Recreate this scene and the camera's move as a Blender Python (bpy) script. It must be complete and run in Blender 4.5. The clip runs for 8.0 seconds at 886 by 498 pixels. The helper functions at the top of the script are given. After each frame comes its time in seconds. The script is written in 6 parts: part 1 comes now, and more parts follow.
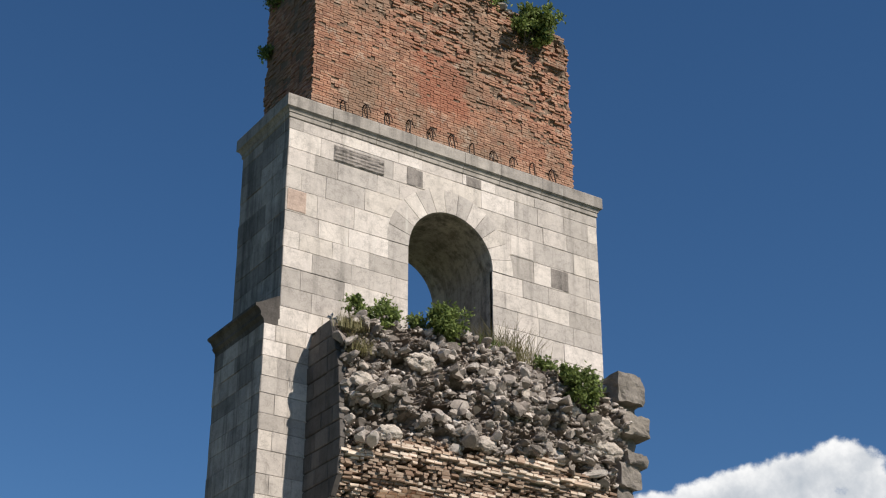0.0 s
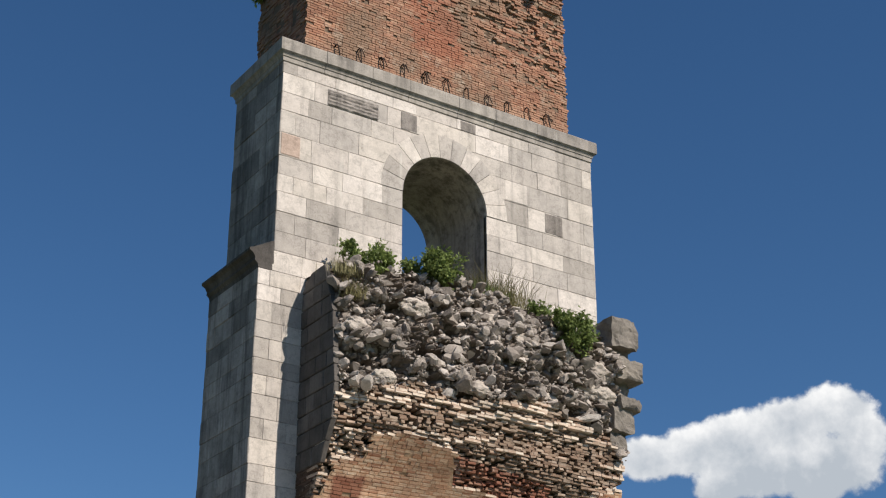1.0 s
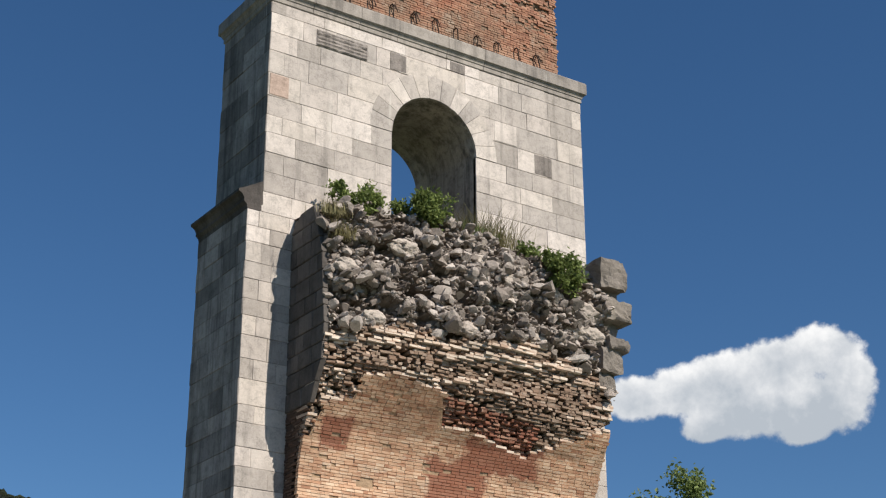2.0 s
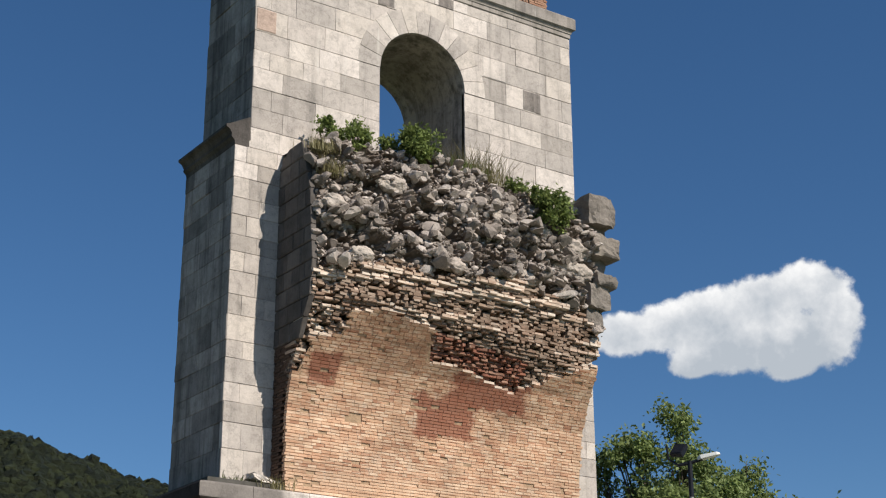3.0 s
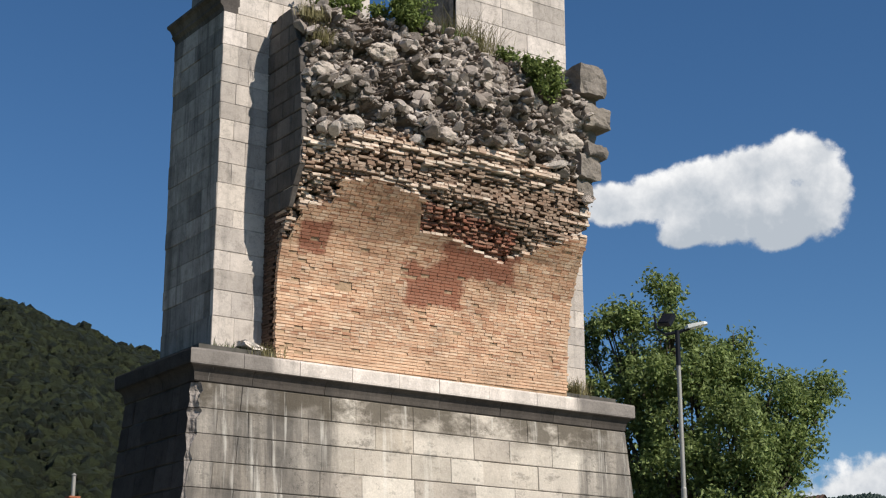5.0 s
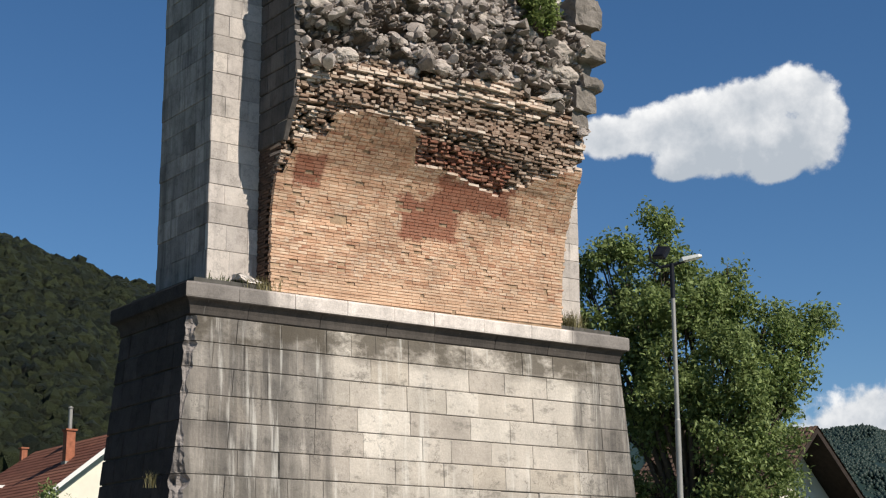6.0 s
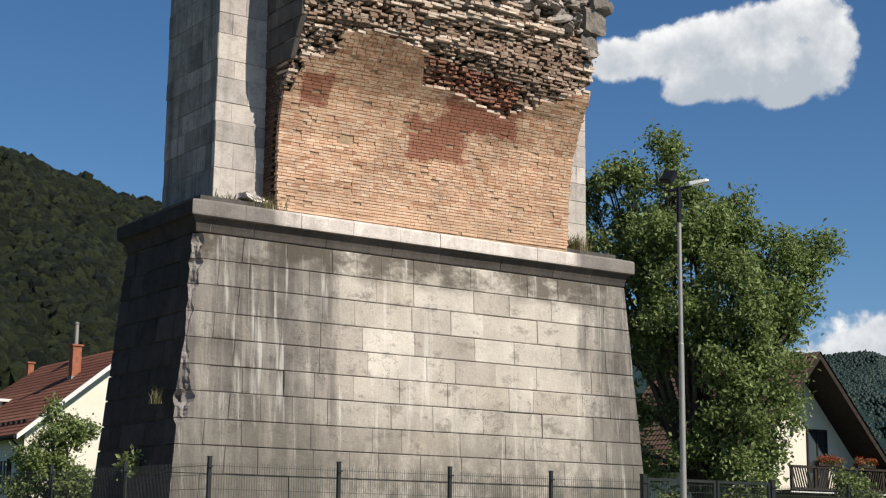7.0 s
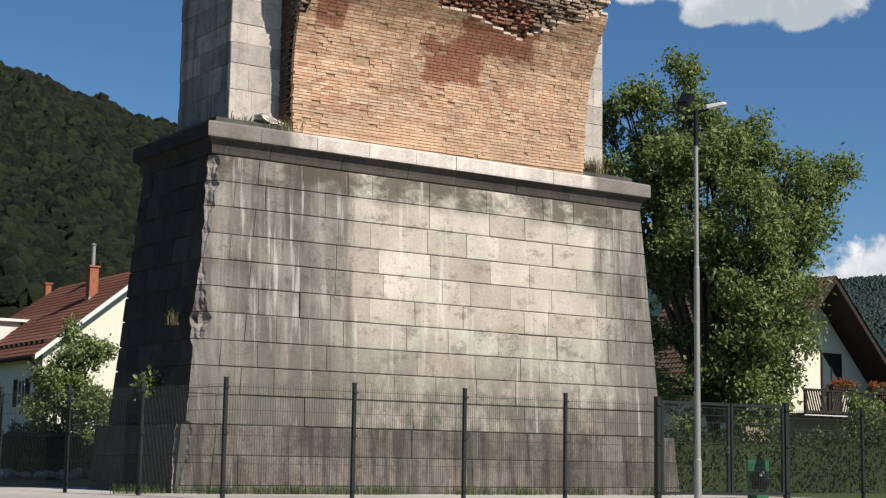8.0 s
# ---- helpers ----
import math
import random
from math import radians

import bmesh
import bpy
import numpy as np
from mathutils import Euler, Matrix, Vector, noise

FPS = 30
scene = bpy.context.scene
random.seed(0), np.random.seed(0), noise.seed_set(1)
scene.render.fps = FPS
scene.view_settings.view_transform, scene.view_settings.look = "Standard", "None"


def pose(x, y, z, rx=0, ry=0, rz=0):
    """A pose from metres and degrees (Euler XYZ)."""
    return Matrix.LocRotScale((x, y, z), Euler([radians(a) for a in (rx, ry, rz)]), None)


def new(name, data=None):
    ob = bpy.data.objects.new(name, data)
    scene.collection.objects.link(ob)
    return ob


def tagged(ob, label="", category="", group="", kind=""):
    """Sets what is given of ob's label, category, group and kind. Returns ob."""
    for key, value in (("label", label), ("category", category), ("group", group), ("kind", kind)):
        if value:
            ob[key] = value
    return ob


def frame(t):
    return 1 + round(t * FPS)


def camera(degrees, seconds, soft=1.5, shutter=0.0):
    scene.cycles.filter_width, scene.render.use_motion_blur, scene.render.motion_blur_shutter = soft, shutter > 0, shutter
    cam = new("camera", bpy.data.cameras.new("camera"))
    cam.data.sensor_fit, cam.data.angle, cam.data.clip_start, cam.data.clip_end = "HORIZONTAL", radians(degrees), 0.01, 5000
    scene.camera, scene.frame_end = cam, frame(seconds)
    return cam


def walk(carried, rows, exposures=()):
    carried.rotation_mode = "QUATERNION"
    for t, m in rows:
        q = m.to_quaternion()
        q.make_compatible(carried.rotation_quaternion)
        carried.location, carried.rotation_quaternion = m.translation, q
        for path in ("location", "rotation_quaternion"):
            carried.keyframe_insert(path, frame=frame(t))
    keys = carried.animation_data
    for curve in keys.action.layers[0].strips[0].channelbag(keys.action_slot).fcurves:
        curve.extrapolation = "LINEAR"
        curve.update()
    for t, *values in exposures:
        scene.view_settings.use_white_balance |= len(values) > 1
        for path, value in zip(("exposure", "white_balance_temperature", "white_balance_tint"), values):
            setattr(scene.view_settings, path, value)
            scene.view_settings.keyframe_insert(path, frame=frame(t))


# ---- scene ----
# The camera stands at one place and tilts down; it is held in the hand.
cam = camera(31.3, 8.0, soft=1.22)
EYE = (-20.64, -30.0, 0.69)
ROWS = [
    (0.0, -33.406, 26.974, 0.074),
    (0.5, -33.501, 25.984, 0.066),
    (1.0, -33.646, 24.98, 0.041),
    (1.5, -33.818, 23.912, 0.017),
    (3.0, -34.517, 20.527, -0.23),
    (3.5, -34.626, 19.241, 0.015),
    (4.0, -34.653, 18.08, 0.029),
    (4.5, -34.756, 16.939, 0.014),
    (6.0, -35.06, 13.378, -0.21),
    (6.5, -35.074, 12.002, 0.032),
    (7.0, -34.84, 10.522, 0.608),
    (7.5, -34.597, 9.127, 0.84),
    (8.0, -34.3, 7.715, 0.899),
]
walk(cam, [(t, Matrix.Translation(EYE) @ pose(0, 0, 0, 90 + pitch, 0, yaw) @ pose(0, 0, 0, 0, 0, roll))
           for t, yaw, pitch, roll in ROWS], exposures=((0.0, 0.0), (8.0, 0.0)))

# ---------------------------------------------------------------- world, sun
SUN_WAY = Vector((0.31, -1.0, 0.93)).normalized()   # towards the sun
world = bpy.data.worlds.new("sky")
scene.world = world
world.use_nodes = True
wn, wl = world.node_tree.nodes, world.node_tree.links
wn.clear()
sky = wn.new("ShaderNodeTexSky")
sky.sky_type, sky.sun_disc = "NISHITA", False
sky.sun_elevation = math.asin(SUN_WAY.z)
sky.sun_rotation = math.atan2(SUN_WAY.x, SUN_WAY.y)
sky.altitude, sky.air_density, sky.dust_density, sky.ozone_density = 1200, 1.0, 0.30, 4.0
sky_bg = wn.new("ShaderNodeBackground")
sky_bg.inputs["Strength"].default_value = 0.090
w_out = wn.new("ShaderNodeOutputWorld")
deep = wn.new("ShaderNodeHueSaturation")
deep.inputs["Saturation"].default_value = 1.17
wl.new(sky.outputs[0], deep.inputs["Color"])
wl.new(deep.outputs[0], sky_bg.inputs[0])


def wmath(op, *values):
    m = wn.new("ShaderNodeMath")
    m.operation = op
    for sock, v in zip(m.inputs, values):
        if isinstance(v, (int, float)):
            sock.default_value = v
        else:
            wl.new(v, sock)
    return m.outputs[0]


# cumulus clouds: (bearing, rise, half width, half height) of their heaps, in radians of the sky
w_tc = wn.new("ShaderNodeTexCoord")
w_xyz = wn.new("ShaderNodeSeparateXYZ")
wl.new(w_tc.outputs["Generated"], w_xyz.inputs[0])
bear = wmath("ARCTAN2", w_xyz.outputs[0], w_xyz.outputs[1])
rise = wmath("DIVIDE", w_xyz.outputs[2], wmath("SQRT", wmath("ADD", wmath("MULTIPLY", w_xyz.outputs[0], w_xyz.outputs[0]), wmath("MULTIPLY", w_xyz.outputs[1], w_xyz.outputs[1]))))


def sky_noise(scale, detail, rough):
    n = wn.new("ShaderNodeTexNoise")
    n.inputs["Scale"].default_value, n.inputs["Detail"].default_value, n.inputs["Roughness"].default_value = scale, detail, rough
    wl.new(w_tc.outputs["Generated"], n.inputs["Vector"])
    return n.outputs["Fac"]


HEAPS = [(48.25, 0.3366, 1.46, 0.0179), (46.56, 0.3271, 1.74, 0.0202), (44.66, 0.3187, 1.66, 0.0214), (43.07, 0.3143, 1.36, 0.0164), (41.4, 0.3115, 1.5, 0.0148),
         (49.08, 0.3153, 0.96, 0.0199), (47.69, 0.300, 1.91, 0.0221), (45.52, 0.2966, 2.25, 0.0161), (47.4, 0.2830, 1.05, 0.0085), (43.94, 0.2885, 1.03, 0.0095),
         (52.0, 0.112, 4.0, 0.033), (47.5, 0.106, 2.5, 0.014),
         (75.0, 0.25, 6.0, 0.05), (110.0, 0.3, 8.0, 0.06), (-60.0, 0.25, 7.0, 0.05), (-110.0, 0.2, 9.0, 0.05)]
puff = None
for b_, r_, hw, hh in HEAPS:
    u = wmath("DIVIDE", wmath("SUBTRACT", bear, radians(b_)), radians(hw * 1.10))
    v_ = wmath("DIVIDE", wmath("SUBTRACT", rise, r_), hh * 1.08)
    d_ = wmath("SUBTRACT", 1.0, wmath("SQRT", wmath("ADD", wmath("MULTIPLY", u, u), wmath("MULTIPLY", v_, v_))))
    puff = d_ if puff is None else wmath("SMOOTH_MAX", puff, d_, 0.35)
billow = wmath("SUBTRACT", sky_noise(46, 9, 0.58), 0.5)
curl = wmath("SUBTRACT", sky_noise(120, 7, 0.6), 0.5)
dens = wmath("ADD", wmath("MULTIPLY", puff, 2.5), wmath("ADD", wmath("MULTIPLY", billow, 1.7), wmath("MULTIPLY", curl, 1.1)))
alpha = wn.new("ShaderNodeMapRange")
alpha.interpolation_type = "SMOOTHSTEP"
alpha.inputs["From Min"].default_value, alpha.inputs["From Max"].default_value = -0.08, 0.62
wl.new(dens, alpha.inputs["Value"])
tone = wn.new("ShaderNodeValToRGB")
for el, (pos, col) in zip((tone.color_ramp.elements[0], tone.color_ramp.elements[1], tone.color_ramp.elements.new(0.6)),
                          ((0.05, (0.50, 0.55, 0.61, 1)), (0.95, (0.95, 0.95, 0.95, 1)), (0.45, (0.68, 0.71, 0.75, 1)))):
    el.position, el.color = pos, col
foot = wmath("ADD", 0.085, wmath("MULTIPLY", wmath("GREATER_THAN", rise, 0.2), 0.203))
lit = wmath("ADD", wmath("MULTIPLY", wmath("SUBTRACT", rise, wmath("ADD", foot, wmath("MULTIPLY", wmath("SUBTRACT", bear, radians(45.0)), 0.12))), 12.0), wmath("MULTIPLY", billow, 1.8))
wl.new(wmath("ADD", wmath("ADD", lit, wmath("MULTIPLY", curl, 0.2)), wmath("MULTIPLY", wmath("SUBTRACT", 0.7, puff), 0.35)), tone.inputs[0])
cloud_bg = wn.new("ShaderNodeBackground")
cloud_bg.inputs["Strength"].default_value = 0.97
wl.new(tone.outputs[0], cloud_bg.inputs[0])
blend = wn.new("ShaderNodeMixShader")
wl.new(alpha.outputs[0], blend.inputs[0])
wl.new(sky_bg.outputs[0], blend.inputs[1])
wl.new(cloud_bg.outputs[0], blend.inputs[2])
wl.new(blend.outputs[0], w_out.inputs[0])

sun = new("sun", bpy.data.lights.new("sun", "SUN"))
sun.data.energy, sun.data.angle, sun.data.color = 5.7, radians(0.53), (1.0, 0.92, 0.79)
sun.matrix_world = SUN_WAY.to_track_quat("Z", "Y").to_matrix().to_4x4()


# ---------------------------------------------------------------- materials
def material(name, rough=0.9):
    m = bpy.data.materials.new(name)
    m.use_nodes = True
    nt = m.node_tree
    b = nt.nodes["Principled BSDF"]
    b.inputs["Roughness"].default_value = rough
    b.inputs["Specular IOR Level"].default_value = 0.25
    return m, nt, b


def node(nt, kind, **inputs):
    n = nt.nodes.new(kind)
    for key, value in inputs.items():
        n.inputs[key.replace("_", " ")].default_value = value
    return n


def ramp(nt, source, stops, mode="LINEAR"):
    r = nt.nodes.new("ShaderNodeValToRGB")
    r.color_ramp.interpolation = mode
    e = r.color_ramp.elements
    while len(e) < len(stops):
        e.new(0.5)
    for el, (pos, col) in zip(e, stops):
        el.position = pos
        el.color = (*col, 1) if len(col) == 3 else col
    nt.links.new(source, r.inputs[0])
    return r.outputs[0]


def grey(v):
    return (v, v, v)


def coords(nt, scale=(1, 1, 1), offset=(0, 0, 0)):
    tc = nt.nodes.new("ShaderNodeTexCoord")
    mp = nt.nodes.new("ShaderNodeMapping")
    mp.inputs["Scale"].default_value = scale
    mp.inputs["Location"].default_value = offset
    nt.links.new(tc.outputs["Object"], mp.inputs[0])
    return mp.outputs[0]


def noise_tex(nt, vec, scale, detail=5.0, rough=0.6):
    n = nt.nodes.new("ShaderNodeTexNoise")
    n.inputs["Scale"].default_value, n.inputs["Detail"].default_value, n.inputs["Roughness"].default_value = scale, detail, rough
    nt.links.new(vec, n.inputs["Vector"])
    return n.outputs["Fac"]


def mix(nt, fac, a, b, mode="MIX"):
    m = nt.nodes.new("ShaderNodeMix")
    m.data_type, m.blend_type = "RGBA", mode
    for sock, v in ((m.inputs[0], fac), (m.inputs[6], a), (m.inputs[7], b)):
        if isinstance(v, (int, float)):
            sock.default_value = v
        elif isinstance(v, tuple):
            sock.default_value = (*v, 1)
        else:
            nt.links.new(v, sock)
    return m.outputs[2]


def math_node(nt, op, a, b=0.0):
    m = nt.nodes.new("ShaderNodeMath")
    m.operation = op
    for sock, v in zip(m.inputs, (a, b)):
        if isinstance(v, (int, float)):
            sock.default_value = v
        else:
            nt.links.new(v, sock)
    return m.outputs[0]


def bump(nt, b, height, strength=0.5, dist=0.02):
    n = nt.nodes.new("ShaderNodeBump")
    n.inputs["Strength"].default_value, n.inputs["Distance"].default_value = strength, dist
    nt.links.new(height, n.inputs["Height"])
    nt.links.new(n.outputs[0], b.inputs["Normal"])


def stone_material(name, tones, streaks=0.0, clean_x=None, crust_x=None, crust_k=1.0, per="object", grain=9.0, relief=0.02, streak_low=0.48, blotch=0.35, cracks=0.25, fine_k=0.8, cloudy=0.72, steps="LINEAR"):
    """Weathered stone: a tone for each piece, cloudy stains, dark rain streaks, fine grain and pits."""
    m, nt, b = material(name)
    tones = [(r_ * 1.02, g_ * 0.965, b_ * 0.985) for r_, g_, b_ in tones]
    if per == "object":
        rnd = nt.nodes.new("ShaderNodeObjectInfo").outputs["Random"]
    else:
        rnd = nt.nodes.new("ShaderNodeNewGeometry").outputs["Random Per Island"]
    n = len(tones)
    base = ramp(nt, rnd, [(i / (n if steps == "CONSTANT" else max(1, n - 1)), c) for i, c in enumerate(tones)], steps)
    vec = coords(nt)
    stain = noise_tex(nt, vec, 1.3, 6, 0.65)
    col = mix(nt, 1.0, base, ramp(nt, stain, [(0.3, grey(cloudy)), (0.62, grey(1.05))]), "MULTIPLY")
    blot = noise_tex(nt, coords(nt, offset=(5.5, 2.2, 8.8)), 3.4, 7, 0.72)
    col = mix(nt, blotch, col, ramp(nt, blot, [(0.33, grey(0.42)), (0.50, grey(1.0)), (0.72, grey(1.12))]), "MULTIPLY")
    crack = math_node(nt, "ABSOLUTE", math_node(nt, "SUBTRACT", noise_tex(nt, coords(nt, offset=(1.7, 9.1, 4.4)), 1.9, 8, 0.62), 0.5))
    col = mix(nt, cracks, col, ramp(nt, crack, [(0.0, grey(0.25)), (0.012, grey(0.9)), (0.03, grey(1.0))]), "MULTIPLY")
    fine = noise_tex(nt, vec, grain * 3, 6, 0.7)
    col = mix(nt, fine_k, col, ramp(nt, fine, [(0.3, grey(0.75)), (0.7, grey(1.15))]), "MULTIPLY")
    if streaks:
        sv = coords(nt, (3.2, 3.2, 0.22))
        st = noise_tex(nt, sv, 1.0, 5, 0.7)
        mask = ramp(nt, st, [(streak_low, grey(0)), (streak_low + 0.14, grey(1))])
        if clean_x:
            sx = nt.nodes.new("ShaderNodeSeparateXYZ")
            nt.links.new(coords(nt), sx.inputs[0])
            wob = math_node(nt, "MULTIPLY", noise_tex(nt, coords(nt, (1, 1, 0.3)), 1.1, 4), 1.6)
            ax = math_node(nt, "ABSOLUTE", math_node(nt, "SUBTRACT", sx.outputs[0], 0.1))
            edge = math_node(nt, "SUBTRACT", math_node(nt, "ADD", ax, wob), clean_x)
            dirt = ramp(nt, edge, [(0.0, grey(0.16)), (0.9, grey(1.0))])
            mask = mix(nt, 1.0, mask, dirt, "MULTIPLY")
            if crust_x:
                crust = ramp(nt, math_node(nt, "SUBTRACT", math_node(nt, "ADD", ax, math_node(nt, "MULTIPLY", wob, 0.25)), crust_x), [(0.0, grey(0)), (0.30, grey(crust_k))])
                mask = mix(nt, 1.0, mask, crust, "LIGHTEN")
        col = mix(nt, math_node(nt, "MULTIPLY", mask, streaks), col, (0.034, 0.032, 0.031))
        white = noise_tex(nt, coords(nt, (5.0, 5.0, 0.35), (3.1, 0, 7.7)), 1.0, 4, 0.6)
        col = mix(nt, math_node(nt, "MULTIPLY", ramp(nt, white, [(0.66, grey(0)), (0.74, grey(1))]), 0.4), col, (0.62, 0.6, 0.56))
    nt.links.new(col, b.inputs["Base Color"])
    pits = noise_tex(nt, vec, grain, 8, 0.7)
    bump(nt, b, pits, 0.7, relief)
    return m


def plain_material(name, colour, rough=0.7, metal=0.0, spread=0.2, scale=4.0, relief=0.0):
    m, nt, b = material(name, rough)
    b.inputs["Metallic"].default_value = metal
    f = noise_tex(nt, coords(nt), scale, 5, 0.65)
    lo, hi = [tuple(c * k for c in colour) for k in (1 - spread, 1 + spread)]
    nt.links.new(ramp(nt, f, [(0.3, lo), (0.7, hi)]), b.inputs["Base Color"])
    if relief:
        bump(nt, b, noise_tex(nt, coords(nt), scale * 5, 6), 0.6, relief)
    return m


def leaf_material(name, dark, light, through_it=0.35):
    m, nt, b = material(name, 0.55)
    rnd = nt.nodes.new("ShaderNodeNewGeometry").outputs["Random Per Island"]
    col = ramp(nt, rnd, [(0.0, dark), (0.6, tuple((a + c) / 2 for a, c in zip(dark, light))), (1.0, light)])
    col = mix(nt, 1.0, col, ramp(nt, noise_tex(nt, coords(nt), 0.6, 3), [(0.3, grey(0.7)), (0.7, grey(1.2))]), "MULTIPLY")
    nt.links.new(col, b.inputs["Base Color"])
    tr = nt.nodes.new("ShaderNodeBsdfTranslucent")
    nt.links.new(col, tr.inputs[0])
    ms = nt.nodes.new("ShaderNodeMixShader")
    ms.inputs[0].default_value = through_it
    nt.links.new(b.outputs[0], ms.inputs[1])
    nt.links.new(tr.outputs[0], ms.inputs[2])
    nt.links.new(ms.outputs[0], nt.nodes["Material Output"].inputs[0])
    return m


LIMESTONE = stone_material("dressed_limestone", [(0.54, 0.51, 0.465), (0.44, 0.42, 0.385), (0.60, 0.57, 0.52), (0.51, 0.485, 0.44), (0.65, 0.62, 0.57), (0.40, 0.38, 0.345), (0.56, 0.53, 0.475), (0.62, 0.59, 0.535), (0.48, 0.455, 0.415)], streaks=0.26, streak_low=0.53, blotch=0.34, cracks=0.35, fine_k=0.5, cloudy=0.84, steps="CONSTANT")
# Stained limestone of the shaft's left side; lowered tones paint part of its shade.
SIDESTONE = stone_material("stained_shaded_limestone", [(0.38, 0.36, 0.33), (0.29, 0.275, 0.255), (0.43, 0.405, 0.37), (0.33, 0.315, 0.285), (0.24, 0.228, 0.208)], streaks=0.5, streak_low=0.48, blotch=0.5, fine_k=0.5, steps="CONSTANT")


def base_stone_material(name):
    """Cream limestone with grey rain bands towards both ends, a stained top course, pale lime runs and scuffs."""
    m, nt, b = material(name)
    tones = [(0.53, 0.475, 0.415), (0.485, 0.437, 0.382), (0.58, 0.525, 0.465), (0.455, 0.405, 0.355), (0.55, 0.495, 0.435), (0.625, 0.57, 0.505), (0.51, 0.45, 0.382), (0.56, 0.505, 0.445)]
    rnd = nt.nodes.new("ShaderNodeObjectInfo").outputs["Random"]
    col = ramp(nt, rnd, [(i / len(tones), c) for i, c in enumerate(tones)], "CONSTANT")
    vec = coords(nt)
    pos = nt.nodes.new("ShaderNodeSeparateXYZ")
    nt.links.new(vec, pos.inputs[0])
    col = mix(nt, 1.0, col, ramp(nt, noise_tex(nt, vec, 0.9, 5, 0.6), [(0.32, grey(0.78)), (0.62, grey(1.07))]), "MULTIPLY")
    col = mix(nt, 0.7, col, ramp(nt, noise_tex(nt, vec, 24, 5, 0.65), [(0.3, grey(0.78)), (0.7, grey(1.12))]), "MULTIPLY")
    scuff = ramp(nt, noise_tex(nt, coords(nt, (1.0, 1.0, 1.5), (5.5, 2.2, 8.8)), 1.7, 10, 0.74), [(0.545, grey(0)), (0.62, grey(0.6))])
    col = mix(nt, scuff, col, (0.17, 0.155, 0.135))
    crack = math_node(nt, "ABSOLUTE", math_node(nt, "SUBTRACT", noise_tex(nt, coords(nt, offset=(1.7, 9.1, 4.4)), 1.6, 8, 0.62), 0.5))
    some = ramp(nt, noise_tex(nt, coords(nt, offset=(8.0, 1.0, 2.0)), 0.7, 3), [(0.5, grey(0)), (0.58, grey(0.75))])
    col = mix(nt, math_node(nt, "MULTIPLY", ramp(nt, crack, [(0.0, grey(1.0)), (0.010, grey(0.0))]), some), col, (0.09, 0.08, 0.07))
    # grey bands of rain dirt at both ends
    wob = math_node(nt, "MULTIPLY", noise_tex(nt, coords(nt, (1, 1, 0.12)), 1.4, 5, 0.65), 2.6)
    ends = math_node(nt, "SUBTRACT", math_node(nt, "ADD", math_node(nt, "ABSOLUTE", math_node(nt, "SUBTRACT", pos.outputs[0], 0.9)), wob), 4.75)
    ends = ramp(nt, ends, [(0.0, grey(0.07)), (0.45, grey(0.8)), (1.0, grey(1.0))])
    band = ramp(nt, noise_tex(nt, coords(nt, (2.9, 2.9, 0.11)), 1.0, 6, 0.72), [(0.30, grey(0.45)), (0.54, grey(1))])
    dirt = math_node(nt, "MULTIPLY", mix(nt, 1.0, band, ends, "MULTIPLY"), 0.90)
    patchy = ramp(nt, noise_tex(nt, coords(nt, (1.0, 1.0, 0.5), (3.0, 0, 1.0)), 2.2, 7, 0.7), [(0.30, grey(0.72)), (0.62, grey(1.0))])
    col = mix(nt, mix(nt, 1.0, dirt, patchy, "MULTIPLY"), col, (0.068, 0.063, 0.060))
    # stains on the stones of the top course, and green-grey damp on the lowest
    high = ramp(nt, math_node(nt, "MULTIPLY", pos.outputs[2], 0.1), [(0.640, grey(0)), (0.668, grey(1))])
    soot = ramp(nt, noise_tex(nt, coords(nt, (0.55, 0.55, 0.8), (2.0, 0, 0)), 1.5, 6, 0.68), [(0.40, grey(0)), (0.55, grey(0.85))])
    col = mix(nt, mix(nt, 1.0, high, soot, "MULTIPLY"), col, (0.085, 0.072, 0.056))
    deep_ = ramp(nt, math_node(nt, "MULTIPLY", pos.outputs[2], 0.1), [(0.17, grey(1.0)), (0.44, grey(0))])
    damp = ramp(nt, noise_tex(nt, coords(nt, (1, 1, 0.6)), 1.6, 7, 0.7), [(0.34, grey(0.3)), (0.56, grey(1))])
    col = mix(nt, mix(nt, 1.0, deep_, damp, "MULTIPLY"), col, (0.135, 0.125, 0.105))
    white = ramp(nt, noise_tex(nt, coords(nt, (4.6, 4.6, 0.22), (3.1, 0, 7.7)), 1.0, 5, 0.62), [(0.59, grey(0)), (0.70, grey(0.45))])
    col = mix(nt, white, col, (0.68, 0.655, 0.61))
    nt.links.new(col, b.inputs["Base Color"])
    bump(nt, b, noise_tex(nt, vec, 8, 9, 0.72), 0.8, 0.035)
    return m


BASESTONE = base_stone_material("streaked_limestone")
# Dark-crusted limestone for left sides; its near-black also paints in their shade.
SHADECRUST = stone_material("crusted_shaded_limestone", [(0.045, 0.042, 0.040), (0.034, 0.032, 0.030), (0.058, 0.054, 0.051), (0.040, 0.038, 0.036)], relief=0.07, blotch=0.8)
BROKENEDGE = stone_material("broken_limestone_edge", [(0.25, 0.235, 0.215), (0.33, 0.31, 0.285), (0.20, 0.19, 0.175)], grain=6, relief=0.09, blotch=0.8)
LEDGESTONE = stone_material("ledge_limestone", [(0.66, 0.625, 0.565), (0.75, 0.715, 0.65), (0.70, 0.665, 0.60)], streaks=0.7, clean_x=4.6, crust_x=4.3, crust_k=1.0, relief=0.025, streak_low=0.40)
